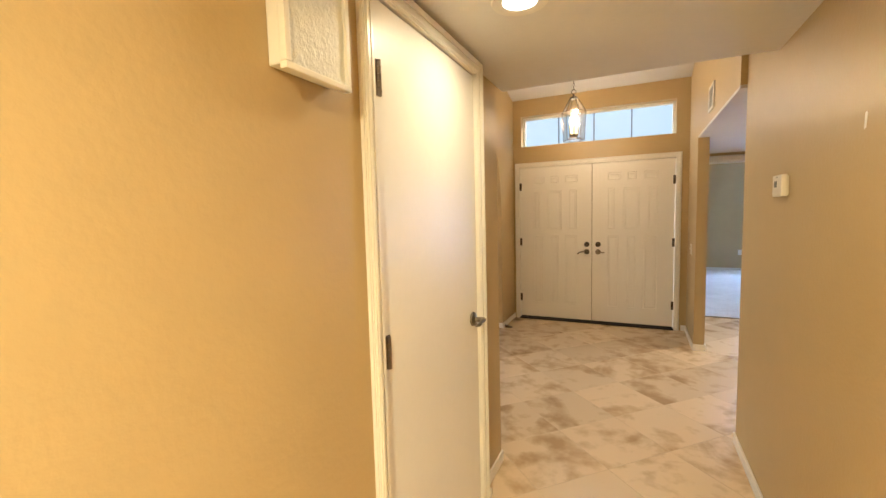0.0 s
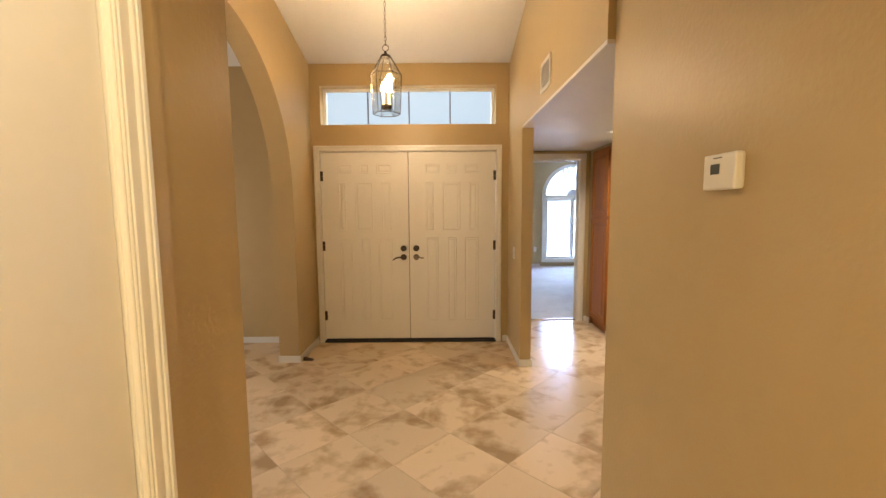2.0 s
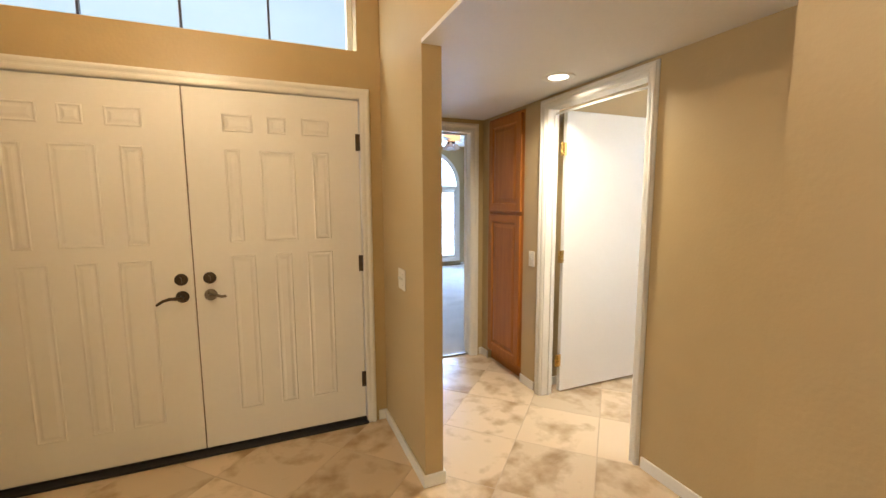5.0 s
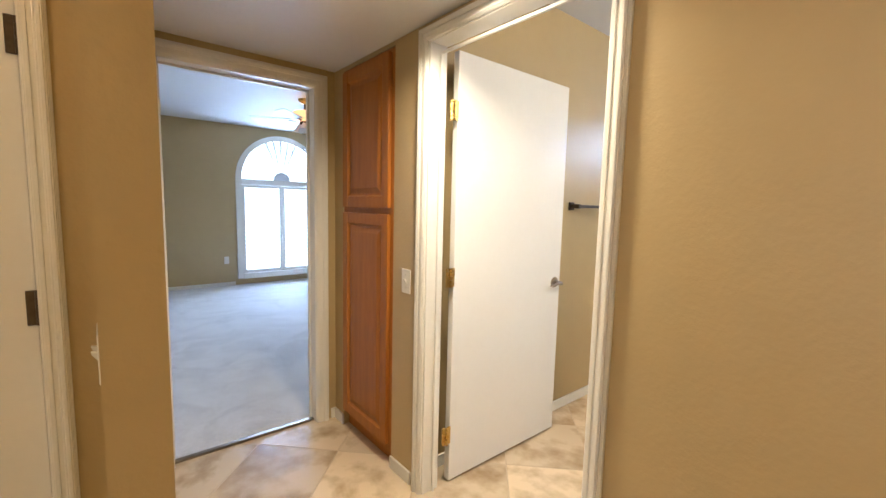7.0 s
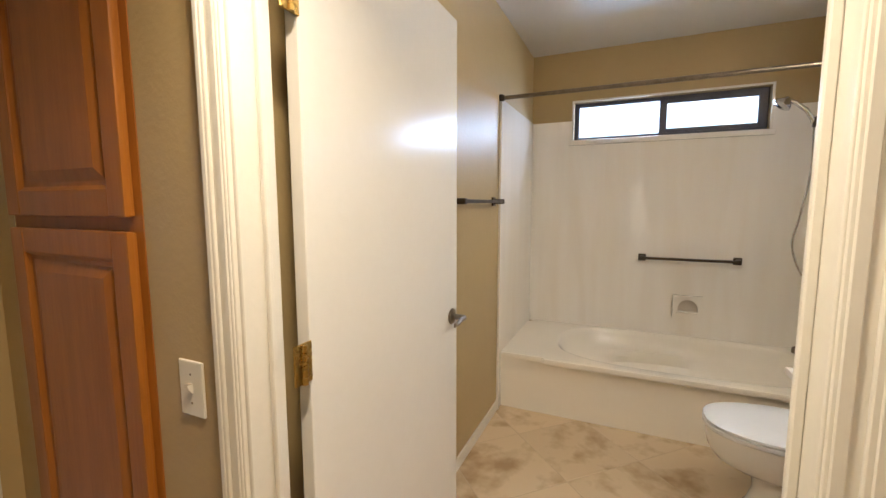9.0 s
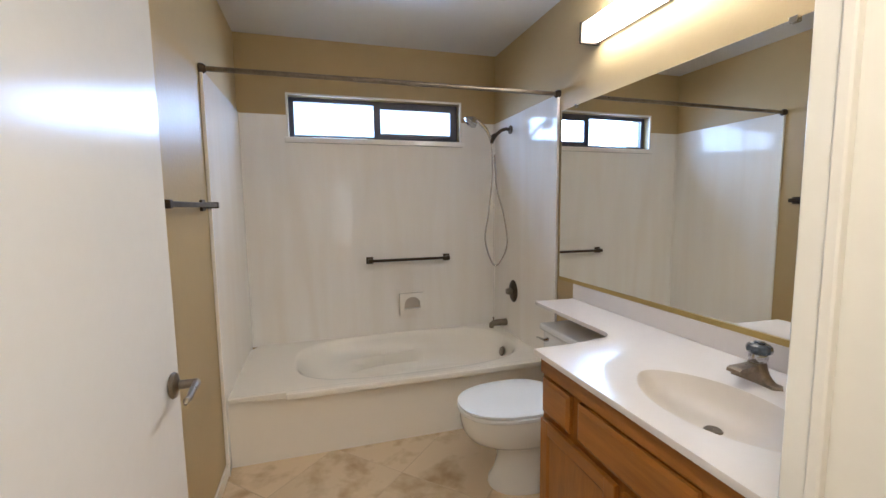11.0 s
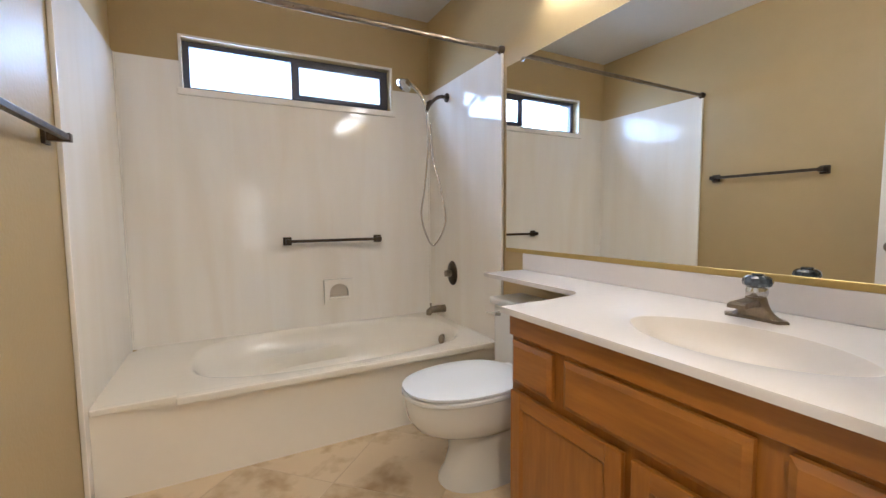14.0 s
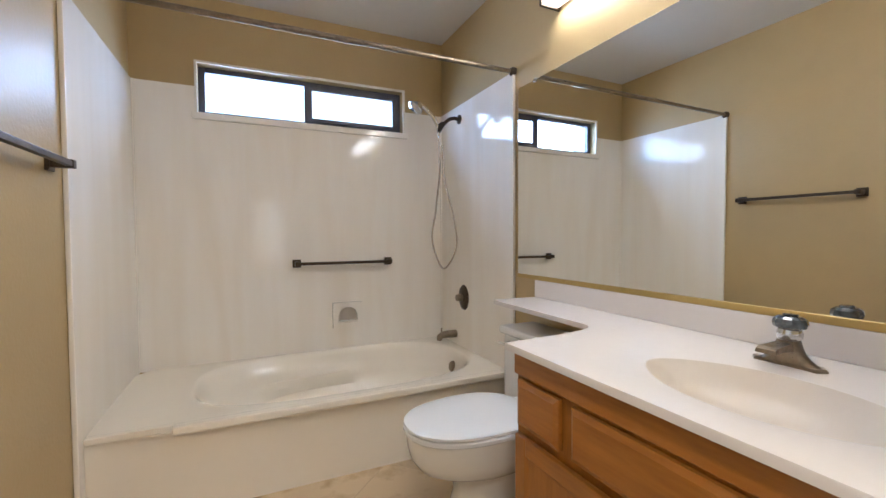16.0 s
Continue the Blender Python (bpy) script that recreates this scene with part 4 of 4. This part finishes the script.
for y in (YS + 0.016, YN - 0.016):
    part("corner_bead", boxes((XE - 0.022, y - 0.005, 0.384, XE - 0.012, y + 0.005, zt), bevel=0.003), MARBLE, surround)

dish = thing("soap_dish", pose(XE - 0.012, 4.50, 0.607), "cream recessed soap dish with a rounded top", "soap dish")
bm = bmesh.new()
outline = [(-0.098, -0.085), (0.098, -0.085), (0.098, 0.085), (-0.098, 0.085)]
hole = [(-0.062, -0.035), (0.062, -0.035)] + [(0.062 * math.cos(math.pi * i / 12), -0.01 + 0.058 * math.sin(math.pi * i / 12)) for i in range(13)]
box(bm, -0.034, -0.098, -0.085, -0.001, 0.098, -0.038)
box(bm, -0.034, -0.098, -0.038, -0.001, -0.064, 0.085)
box(bm, -0.034, 0.064, -0.038, -0.001, 0.098, 0.085)
top = [(-0.064, 0.085), (0.064, 0.085), (0.064, -0.005)] + [(0.0625 * math.cos(math.pi * i / 12), -0.005 + 0.06 * math.sin(math.pi * i / 12)) for i in range(1, 12)] + [(-0.064, -0.005)]
prism(bm, top, "x", -0.034, -0.001)
part("plate", bm, MARBLE, dish)
# the hollow's shade is put into the colour: darker than the plate
part("recess", boxes((-0.0035, -0.064, -0.038, -0.001, 0.064, 0.06)), BASIN, dish, "dish hollow with its shade put into a darker beige")
part("tray", boxes((-0.044, -0.07, -0.048, -0.003, 0.07, -0.036), bevel=0.004), MARBLE, dish)


def square_bar(name, m, half, label, category, standoff=0.055, mat=BRONZE, bar=0.0095):
    """A bar between two square posts on a wall that looks along -y."""
    ob = thing(name, m, label, category)
    for s in (-1, 1):
        part("post", boxes((s * half - 0.026, -0.012, -0.026, s * half + 0.026, 0, 0.026), (s * half - 0.014, -standoff - 0.012, -0.014, s * half + 0.014, -0.010, 0.014), bevel=0.003), mat, ob)
    part("bar", boxes((-half, -standoff - bar, -bar, half, -standoff + bar, bar), bevel=0.002), mat, ob)
    return ob


square_bar("grab_bar", pose(XE - 0.012, 4.515, 0.963, 0, 0, -90), 0.305, "dark bronze grab bar on the tub wall", "grab bar")
square_bar("towel_bar", pose(3.455, YN, 1.385, 0, 0, 0), 0.318, "dark bronze towel bar beside the open door", "towel bar", 0.06)

rod = thing("shower_rod", pose(3.90, (YN + YS) / 2, 2.022), "worn metal shower curtain rod above the tub", "curtain rod")
h = (YN - YS) / 2
part("bar", tube(bmesh.new(), [(0, -h + 0.004, 0), (0, h - 0.004, 0)], 0.0125, 14), NICKEL, rod, smooth=True)
part("sleeve", tube(bmesh.new(), [(0, -0.12, 0), (0, 0.25, 0)], 0.0138, 14), NICKEL, rod, "wider worn sleeve", True)
for s in (-1, 1):
    part("end_cap", lathe(bmesh.new(), [(0.024, 0), (0.024, 0.016), (0.014, 0.03)], pose(0, s * (h - 0.001), 0, 90 * s, 0, 0), 16), BRONZE, rod, smooth=True)

shower = thing("hand_shower", pose(4.53, YS + 0.012, 1.925), "dark bronze hand shower with a metal hose", "shower")
part("flange", lathe(bmesh.new(), [(0.032, 0), (0.030, 0.008), (0.014, 0.014)], pose(0, 0, 0, -90), 18), BRONZE, shower, smooth=True)
part("arm", tube(bmesh.new(), [(0, 0.006, 0), (0, 0.04, 0.004), (0, 0.075, -0.006), (0, 0.105, -0.03), (0, 0.13, -0.058)], [0.012, 0.0125, 0.0125, 0.012, 0.013], 12), BRONZE, shower, smooth=True)
part("bracket", tube(bmesh.new(), [(0, 0.122, -0.040), (0, 0.140, -0.058), (0, 0.152, -0.082), (0, 0.155, -0.105)], [0.017, 0.021, 0.019, 0.012], 12), BRONZE, shower, smooth=True)
part("handle", tube(bmesh.new(), [(0, 0.155, -0.11), (0.0, 0.165, -0.06), (0, 0.20, 0.0), (0, 0.26, 0.05), (0, 0.29, 0.062)], [0.010, 0.012, 0.013, 0.012, 0.014]), CHROME, shower, "chrome handle", True)
part("spray_head", lathe(bmesh.new(), [(0.014, -0.02), (0.030, 0.0), (0.050, 0.02), (0.052, 0.034), (0.044, 0.040)], pose(0, 0.30, 0.062, -140), 18), CHROME, shower, "chrome spray head", True)
knots = [Vector(p) for p in ((0, 0.153, -0.02), (0, 0.155, -0.10), (0, 0.150, -0.35), (-0.01, 0.185, -0.62), (-0.015, 0.212, -0.82), (-0.03, 0.14, -1.005), (-0.055, 0.055, -0.86), (-0.045, 0.075, -0.64), (-0.01, 0.118, -0.42), (0, 0.132, -0.16), (0, 0.135, -0.09))]
hose = []
for p0, p1, p2, p3 in zip(knots, knots[1:], knots[2:], knots[3:]):
    for i in range(8):
        u = i / 8
        hose.append(0.5 * (2 * p1 + (p2 - p0) * u + (2 * p0 - 5 * p1 + 4 * p2 - p3) * u * u + (3 * p1 - p0 - 3 * p2 + p3) * u ** 3))
part("hose", tube(bmesh.new(), hose, 0.0065, 10), CHROME, shower, "ribbed metal hose", True)

valve = thing("shower_valve", pose(4.475, YS + 0.012, 0.722), "oval aged bronze shower valve", "valve")
bm = lathe(bmesh.new(), [(0.001, 0.016), (0.05, 0.014), (0.066, 0.006), (0.070, 0.0)], pose(0, 0, 0, -90), 28, False)
for v in bm.verts:
    v.co.z *= 1.22
part("escutcheon", bm, BRONZE, valve, smooth=True)
part("knob", lathe(bmesh.new(), [(0.022, 0.012), (0.026, 0.03), (0.022, 0.055), (0.001, 0.058)], pose(0, 0, 0, -90), 18, False), NICKEL, valve, smooth=True)
spout = thing("tub_spout", pose(4.60, YS + 0.012, 0.45), "antique nickel tub spout", "spout")
part("body", tube(bmesh.new(), [(0, 0.0, 0), (0, 0.06, 0.002), (0, 0.105, 0.0), (0, 0.125, -0.012), (0, 0.128, -0.035)], [0.028, 0.026, 0.024, 0.022, 0.018], 16), NICKEL, spout, smooth=True)
part("diverter", lathe(bmesh.new(), [(0.005, 0), (0.005, 0.02), (0.008, 0.024), (0.006, 0.03)], pose(0, 0.11, 0.018), 10), NICKEL, spout)

# vanity
XV0, XV1, YV, ZV = XB0 + 0.002, 2.998, 4.388, 0.83
vanity = thing("vanity_cabinet", pose(XV1, YV, 0, 0, 0, 180), "honey oak vanity cabinet with doors and drawers", "cabinet")
w = XV1 - XV0
D = YV - YS - 0.003
part("face_frame", boxes((0.0, 0.003, 0.09, w, 0.022, ZV - 0.0195), bevel=0.002, segments=1), OAK, vanity)
for a0, a1 in ((0.0, 0.018), (w - 0.018, w)):
    part("side_panel", boxes((a0, 0.0225, 0.09, a1, D, ZV - 0.0195)), OAK, vanity)
part("bottom", boxes((0.018, 0.0225, 0.09, w - 0.018, D, 0.108)), OAK_FLAT, vanity)
part("top_rail", boxes((0, -0.010, 0.742, w, 0.003, ZV - 0.0195), bevel=0.002, segments=1), OAK_FLAT, vanity)
part("kick_board", boxes((0.0, 0.06, 0, w, 0.09, 0.09)), OAK_FLAT, vanity)


def drawer(name, x0, x1, z0, z1):
    bm = bmesh.new()
    loops = []
    for inset, out in ((0, 0), (0, 0.012), (0.014, 0.019), (0.02, 0.019)):
        loops.append([(x0 + inset, -out, z0 + inset), (x1 - inset, -out, z0 + inset), (x1 - inset, -out, z1 - inset), (x0 + inset, -out, z1 - inset)])
    part(name, stack(bm, loops, (False, True)), OAK_FLAT, vanity, "honey oak drawer front")


drawer("drawer", 0.02, 0.195, 0.60, 0.73)
drawer("drawer", 0.24, 0.685, 0.60, 0.73)
drawer("drawer", 0.735, 0.985, 0.60, 0.73)
cabinet_door(vanity, 0.02, 0.43, 0.11, 0.575, -0.001, OAK, OAK_FLAT, 0.048, flat_panel=True)
cabinet_door(vanity, 0.455, 0.71, 0.11, 0.575, -0.001, OAK, OAK_FLAT, 0.048, flat_panel=True)
cabinet_door(vanity, 0.725, 0.985, 0.11, 0.575, -0.001, OAK, OAK_FLAT, 0.048, flat_panel=True)

# counter with the basin hollow and the shelf over the toilet tank
counter = thing("countertop", pose(0, 0, ZV), "white cultured marble countertop with an oval basin", "countertop")
bx, by, ea, eb = 2.47, 4.175, 0.232, 0.150
xl, yf, yb0, xe = 3.01, YV + 0.035, YS + 0.002, 3.695
rect = (XV0, yb0, xl, yf)


def ray_rect(a):
    c, s = math.cos(a), math.sin(a)
    k = 1e9
    if abs(c) > 1e-9:
        k = min(k, ((rect[2] - bx) if c > 0 else (bx - rect[0])) / abs(c))
    if abs(s) > 1e-9:
        k = min(k, ((rect[3] - by) if s > 0 else (by - rect[1])) / abs(s))
    return (bx + k * c, by + k * s)


corner = [math.atan2(y - by, x - bx) for x in (rect[0], rect[2]) for y in (rect[1], rect[3])]
angles = sorted([2 * math.pi * i / 60 - math.pi for i in range(60)] + corner)
loops = [[(*ray_rect(a), -0.019) for a in angles], [(*ray_rect(a), -0.005) for a in angles], [(bx + (ray_rect(a)[0] - bx) * 0.997, by + (ray_rect(a)[1] - by) * 0.994, 0.0) for a in angles]]


def almond(k, z):
    """An oval drawn out to soft points at both ends."""
    return [(bx + ea * 1.06 * k * math.cos(a), by + eb * k * math.sin(a) * (1 - 0.22 * abs(math.cos(a)) ** 3), z) for a in angles]


loops += [almond(1.03, 0.0), almond(1.0, -0.0015)]
part("slab", stack(bmesh.new(), loops, (False, False)), COUNTER, counter, smooth=True)
bowl = [almond(k, z) for k, z in ((1.0, -0.0015), (0.97, -0.006), (0.88, -0.022), (0.74, -0.045), (0.56, -0.064), (0.34, -0.075), (0.10, -0.078))]
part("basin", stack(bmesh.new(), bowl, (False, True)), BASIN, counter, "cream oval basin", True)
shelf = [(xl - 0.001, yb0), (xe, yb0)]
shelf += [(xe + 0.02 * math.sin(math.pi * i / 8), 4.03 - 0.04 + 0.04 * math.sin(math.pi * i / 16) - 0.13 + 0.13) for i in range(1, 8)]
shelf += [(xe - 0.03, 4.035), (3.10, 4.035), (3.07, 4.045), (3.045, 4.07), (3.03, 4.12), (3.012, 4.28), (xl - 0.001, 4.40)]
bm = prism(bmesh.new(), shelf, "z", -0.019, 0.0)
part("shelf", bm, COUNTER, counter, "narrow shelf over the toilet tank")
part("backsplash", boxes((XV0, YS + 0.001, 0.0005, xe, YS + 0.020, 0.086), bevel=0.003), COUNTER, counter)
part("side_splash", boxes((XV0, YS + 0.021, 0.0005, XV0 + 0.018, yf - 0.03, 0.086), bevel=0.003), COUNTER, counter)
part("drain", lathe(bmesh.new(), [(0.001, -0.073), (0.02, -0.073), (0.024, -0.077)], pose(bx, by, 0), 16, False), NICKEL, counter, "metal drain")

faucet = thing("faucet", pose(2.542, 3.93, ZV) @ Matrix.Scale(0.9, 4), "antique nickel sink faucet with a clear blue-grey knob", "faucet")
foot = [(0.086, 0.0), (0.070, 0.024), (0.040, 0.021), (0.0, 0.019), (-0.040, 0.021), (-0.070, 0.024), (-0.086, 0.0), (-0.070, -0.024), (-0.040, -0.021), (0.0, -0.019), (0.040, -0.021), (0.070, -0.024)]
loops = [[(x * k, y * q, z) for x, y in foot] for k, q, z in ((1, 1, 0), (1, 1, 0.005), (0.95, 0.9, 0.009))]
part("base_plate", stack(bmesh.new(), loops), NICKEL, faucet)
loops = []
for ax, ay, z in ((0.072, 0.020, 0.0085), (0.060, 0.0195, 0.013), (0.047, 0.0195, 0.022), (0.037, 0.020, 0.034), (0.030, 0.021, 0.048), (0.026, 0.022, 0.060), (0.023, 0.022, 0.068)):
    loops.append([(ax * math.copysign(abs(math.cos(a)) ** 0.6, math.cos(a)), ay * math.copysign(abs(math.sin(a)) ** 0.6, math.sin(a)), z) for a in [2 * math.pi * (i + 0.5) / 20 for i in range(20)]])
part("body", stack(bmesh.new(), loops), NICKEL, faucet, smooth=True)
loops = []
for y, hw, z0, z1 in ((0.0, 0.022, 0.036, 0.064), (0.028, 0.021, 0.042, 0.062), (0.06, 0.022, 0.045, 0.060), (0.092, 0.025, 0.046, 0.058), (0.104, 0.025, 0.042, 0.053)):
    loops.append([(-hw, y, z0), (hw, y, z0), (hw * 0.9, y, z1), (-hw * 0.9, y, z1)])
part("spout", stack(bmesh.new(), loops), NICKEL, faucet, "flat flared spout")
ACRYLIC = material("smoky_acrylic", (0.025, 0.03, 0.038), (0.12, 0.15, 0.18), rough=0.05, scale=30, fine=90, contrast=(0.4, 0.6), coat=0.8)
part("collar", lathe(bmesh.new(), [(0.022, 0.066), (0.027, 0.072), (0.029, 0.084), (0.026, 0.094)], pose(0, 0, 0, 3), n=18), CHROME, faucet, smooth=True)
part("knob", lathe(bmesh.new(), [(0.024, 0.092), (0.036, 0.100), (0.039, 0.110), (0.036, 0.122), (0.026, 0.129), (0.001, 0.132)], pose(0, 0, 0, 3), n=12, cap=False), ACRYLIC, faucet, "smoky faceted acrylic knob")
part("knob_cap", lathe(bmesh.new(), [(0.018, 0.1315), (0.016, 0.135), (0.001, 0.136)], pose(0, 0, 0, 3), n=14, cap=False), ACRYLIC, faucet)

mirror = thing("wall_mirror", pose(0, YS, 0), "wide frameless wall mirror above the countertop", "mirror")
face = [(x, 0.008 + 0.0056 * (x - 1.985) - 0.0022 * (z - 0.932), z) for x, z in ((1.985, 0.932), (3.84, 0.932), (3.84, 1.912), (1.985, 1.912))]
part("glass", stack(bmesh.new(), [[(x, 0.001, z) for x, y, z in face], face]), MIRROR, mirror)
part("channel", boxes((1.985, 0.0005, 0.9165, 3.842, 0.0195, 0.938), bevel=0.001, segments=1), GOLD, mirror, "brass bottom channel")
for x in (3.70, 2.6):
    part("clip", boxes((x - 0.012, 0.0005, 1.900, x + 0.012, 0.020, 1.918), bevel=0.002), CHROME, mirror)

bar_light = thing("vanity_light", pose(0, YS, 0), "lit box light above the bathroom mirror", "wall light")
part("back_plate", boxes((2.36, 0.001, 2.178, 3.53, 0.02, 2.258)), CHROME, bar_light)
part("diffuser", boxes((2.372, 0.02, 2.178, 3.528, 0.105, 2.262), bevel=0.006), TUBE, bar_light, "glowing white diffuser")
for x0, x1 in ((2.358, 2.372), (3.528, 3.542)):
    part("end_plate", boxes((x0, 0.001, 2.168, x1, 0.114, 2.270), bevel=0.002, segments=1), BRONZE, bar_light, "dark end plate")

# toilet
toilet = thing("toilet", pose(3.43, YS + 0.035, 0), "white toilet with the lid closed beside the vanity", "toilet")


def oval(ax, back, front, cy0, z, n=2.3, count=40):
    pts = []
    for i in range(count):
        a = 2 * math.pi * i / count
        c, s = math.cos(a), math.sin(a)
        ay = front if s > 0 else back
        r = (abs(c / ax) ** n + abs(s / ay) ** n) ** (-1 / n)
        pts.append((r * c, cy0 + r * s, z))
    return pts


part("base", stack(bmesh.new(), [oval(0.128, 0.23, 0.215, 0.40, 0.0), oval(0.128, 0.23, 0.212, 0.40, 0.018), oval(0.112, 0.22, 0.185, 0.40, 0.06), oval(0.102, 0.21, 0.165, 0.40, 0.13), oval(0.105, 0.21, 0.17, 0.40, 0.19), oval(0.118, 0.22, 0.19, 0.41, 0.235)]), PORCELAIN, toilet, smooth=True)
part("bowl", stack(bmesh.new(), [oval(0.112, 0.21, 0.18, 0.41, 0.218), oval(0.140, 0.235, 0.235, 0.43, 0.240), oval(0.165, 0.25, 0.275, 0.445, 0.268), oval(0.180, 0.26, 0.295, 0.45, 0.305), oval(0.186, 0.265, 0.304, 0.45, 0.350), oval(0.187, 0.266, 0.305, 0.45, 0.385), oval(0.184, 0.262, 0.302, 0.45, 0.395)]), PORCELAIN, toilet, smooth=True)
part("seat", stack(bmesh.new(), [oval(0.192, 0.21, 0.308, 0.455, 0.3970), oval(0.197, 0.215, 0.313, 0.455, 0.4020), oval(0.197, 0.215, 0.313, 0.455, 0.4140), oval(0.192, 0.21, 0.308, 0.455, 0.4180)]), SEAT, toilet, smooth=True)
part("lid", stack(bmesh.new(), [oval(0.192, 0.215, 0.308, 0.455, 0.4210), oval(0.196, 0.218, 0.312, 0.455, 0.4250), oval(0.195, 0.217, 0.311, 0.455, 0.4330), oval(0.165, 0.195, 0.285, 0.455, 0.4400), oval(0.09, 0.11, 0.16, 0.455, 0.4425)]), SEAT, toilet, "closed white lid", True)
part("hinge_bar", boxes((-0.09, 0.205, 0.397, 0.09, 0.235, 0.425), bevel=0.006), SEAT, toilet)
part("tank", boxes((-0.225, 0.022, 0.37, 0.225, 0.20, 0.682), bevel=0.025, segments=3), PORCELAIN, toilet, smooth=True)
part("tank_lid", boxes((-0.238, 0.012, 0.680, 0.238, 0.215, 0.716), bevel=0.012, segments=3), PORCELAIN, toilet, smooth=True)
part("shelf_neck", boxes((-0.10, 0.04, 0.30, 0.10, 0.24, 0.372), bevel=0.02), PORCELAIN, toilet, smooth=True)
part("flush_lever", tube(bmesh.new(), [(0.17, 0.20, 0.64), (0.17, 0.222, 0.64), (0.215, 0.228, 0.638), (0.235, 0.228, 0.635)], [0.013, 0.008, 0.006, 0.005], 8), CHROME, toilet, "chrome flush lever", True)
for s in (-1, 1):
    part("bolt_cap", lathe(bmesh.new(), [(0.016, 0), (0.014, 0.012), (0.001, 0.018)], pose(s * 0.10, 0.36, 0.0), 12, False), PORCELAIN, toilet)

# ---- floor tiles, laid on the diagonal ----
STEP = 0.655 / math.sqrt(2)
half = STEP - 0.0035


def tile_mesh():
    bm = bmesh.new()
    h0, h1 = half / 2, half / 2 - 0.0025
    stack(bm, [[(-h0, -h0, -0.006), (h0, -h0, -0.006), (h0, h0, -0.006), (-h0, h0, -0.006)], [(-h0, -h0, -0.0022), (h0, -h0, -0.0022), (h0, h0, -0.0022), (-h0, h0, -0.0022)], [(-h1, -h1, 0), (h1, -h1, 0), (h1, h1, 0), (-h1, h1, 0)]])
    bmesh.ops.recalc_face_normals(bm, faces=bm.faces[:])
    me = bpy.data.meshes.new("tile")
    bm.to_mesh(me)
    bm.free()
    me.materials.append(TILE)
    return me


TILE_MESH = tile_mesh()


def keep_side(poly, axis, limit, sign):
    """The part of a polygon on one side of an upright plane."""
    out = []
    for a, b in zip(poly, poly[1:] + poly[:1]):
        da, db = sign * (a[axis] - limit), sign * (b[axis] - limit)
        if da >= 0:
            out.append(a)
        if da * db < 0:
            k = da / (da - db)
            out.append((a[0] + (b[0] - a[0]) * k, a[1] + (b[1] - a[1]) * k))
    return out


def cut_tile(x, y):
    """A tile cut to the walls where it meets one, or None where it is whole."""
    r = half / math.sqrt(2)
    whole = [(x, y - r), (x + r, y), (x, y + r), (x - r, y)]
    poly = whole
    if x < 0.72 and y > 5.0:
        poly = keep_side(poly, 1, YF + 0.05, -1)
    if y < 2.1 and -1.2 < x < 1.3:
        poly = keep_side(keep_side(poly, 0, XL - 0.05, 1), 0, XC + 0.05, -1)
    if y < -1.9:
        poly = keep_side(poly, 1, -2.35, 1)
    if x < -4.6:
        poly = keep_side(poly, 0, -5.15, 1)
    return None if poly == whole else poly


rooms = ((XL, -2.3, XC, 3.2), (XA2, 2.3, XP, YF), (-4.6, 1.6, XA2, YF), (XP, 3.2, XH, 6.5), (XB0, YS, 4.0, YN))
for i in range(-14, 24):
    for j in range(-16, 24):
        c, d = 3.235 + 0.655 * (i + 0.5), 3.78 + 0.655 * (j + 0.5)
        x, y = (c - d) / 2, (c + d) / 2
        if not any(r[0] - 0.30 < x < r[2] + 0.30 and r[1] - 0.30 < y < r[3] + 0.30 for r in rooms) or y > YF + 0.3 and x < XP or y > 6.55 - 0.02:
            continue
        poly = cut_tile(x, y)
        if poly is not None:
            if len(poly) > 2:
                cut = part("tile", prism(bmesh.new(), poly, "z", -0.006, -0.0002), TILE, floor)
            continue
        ob = new("tile", TILE_MESH)
        ob.matrix_world = pose(x, y, random.uniform(-0.0004, 0.0), 0, 0, 45 + 90 * random.randrange(4))
        ob.parent = floor
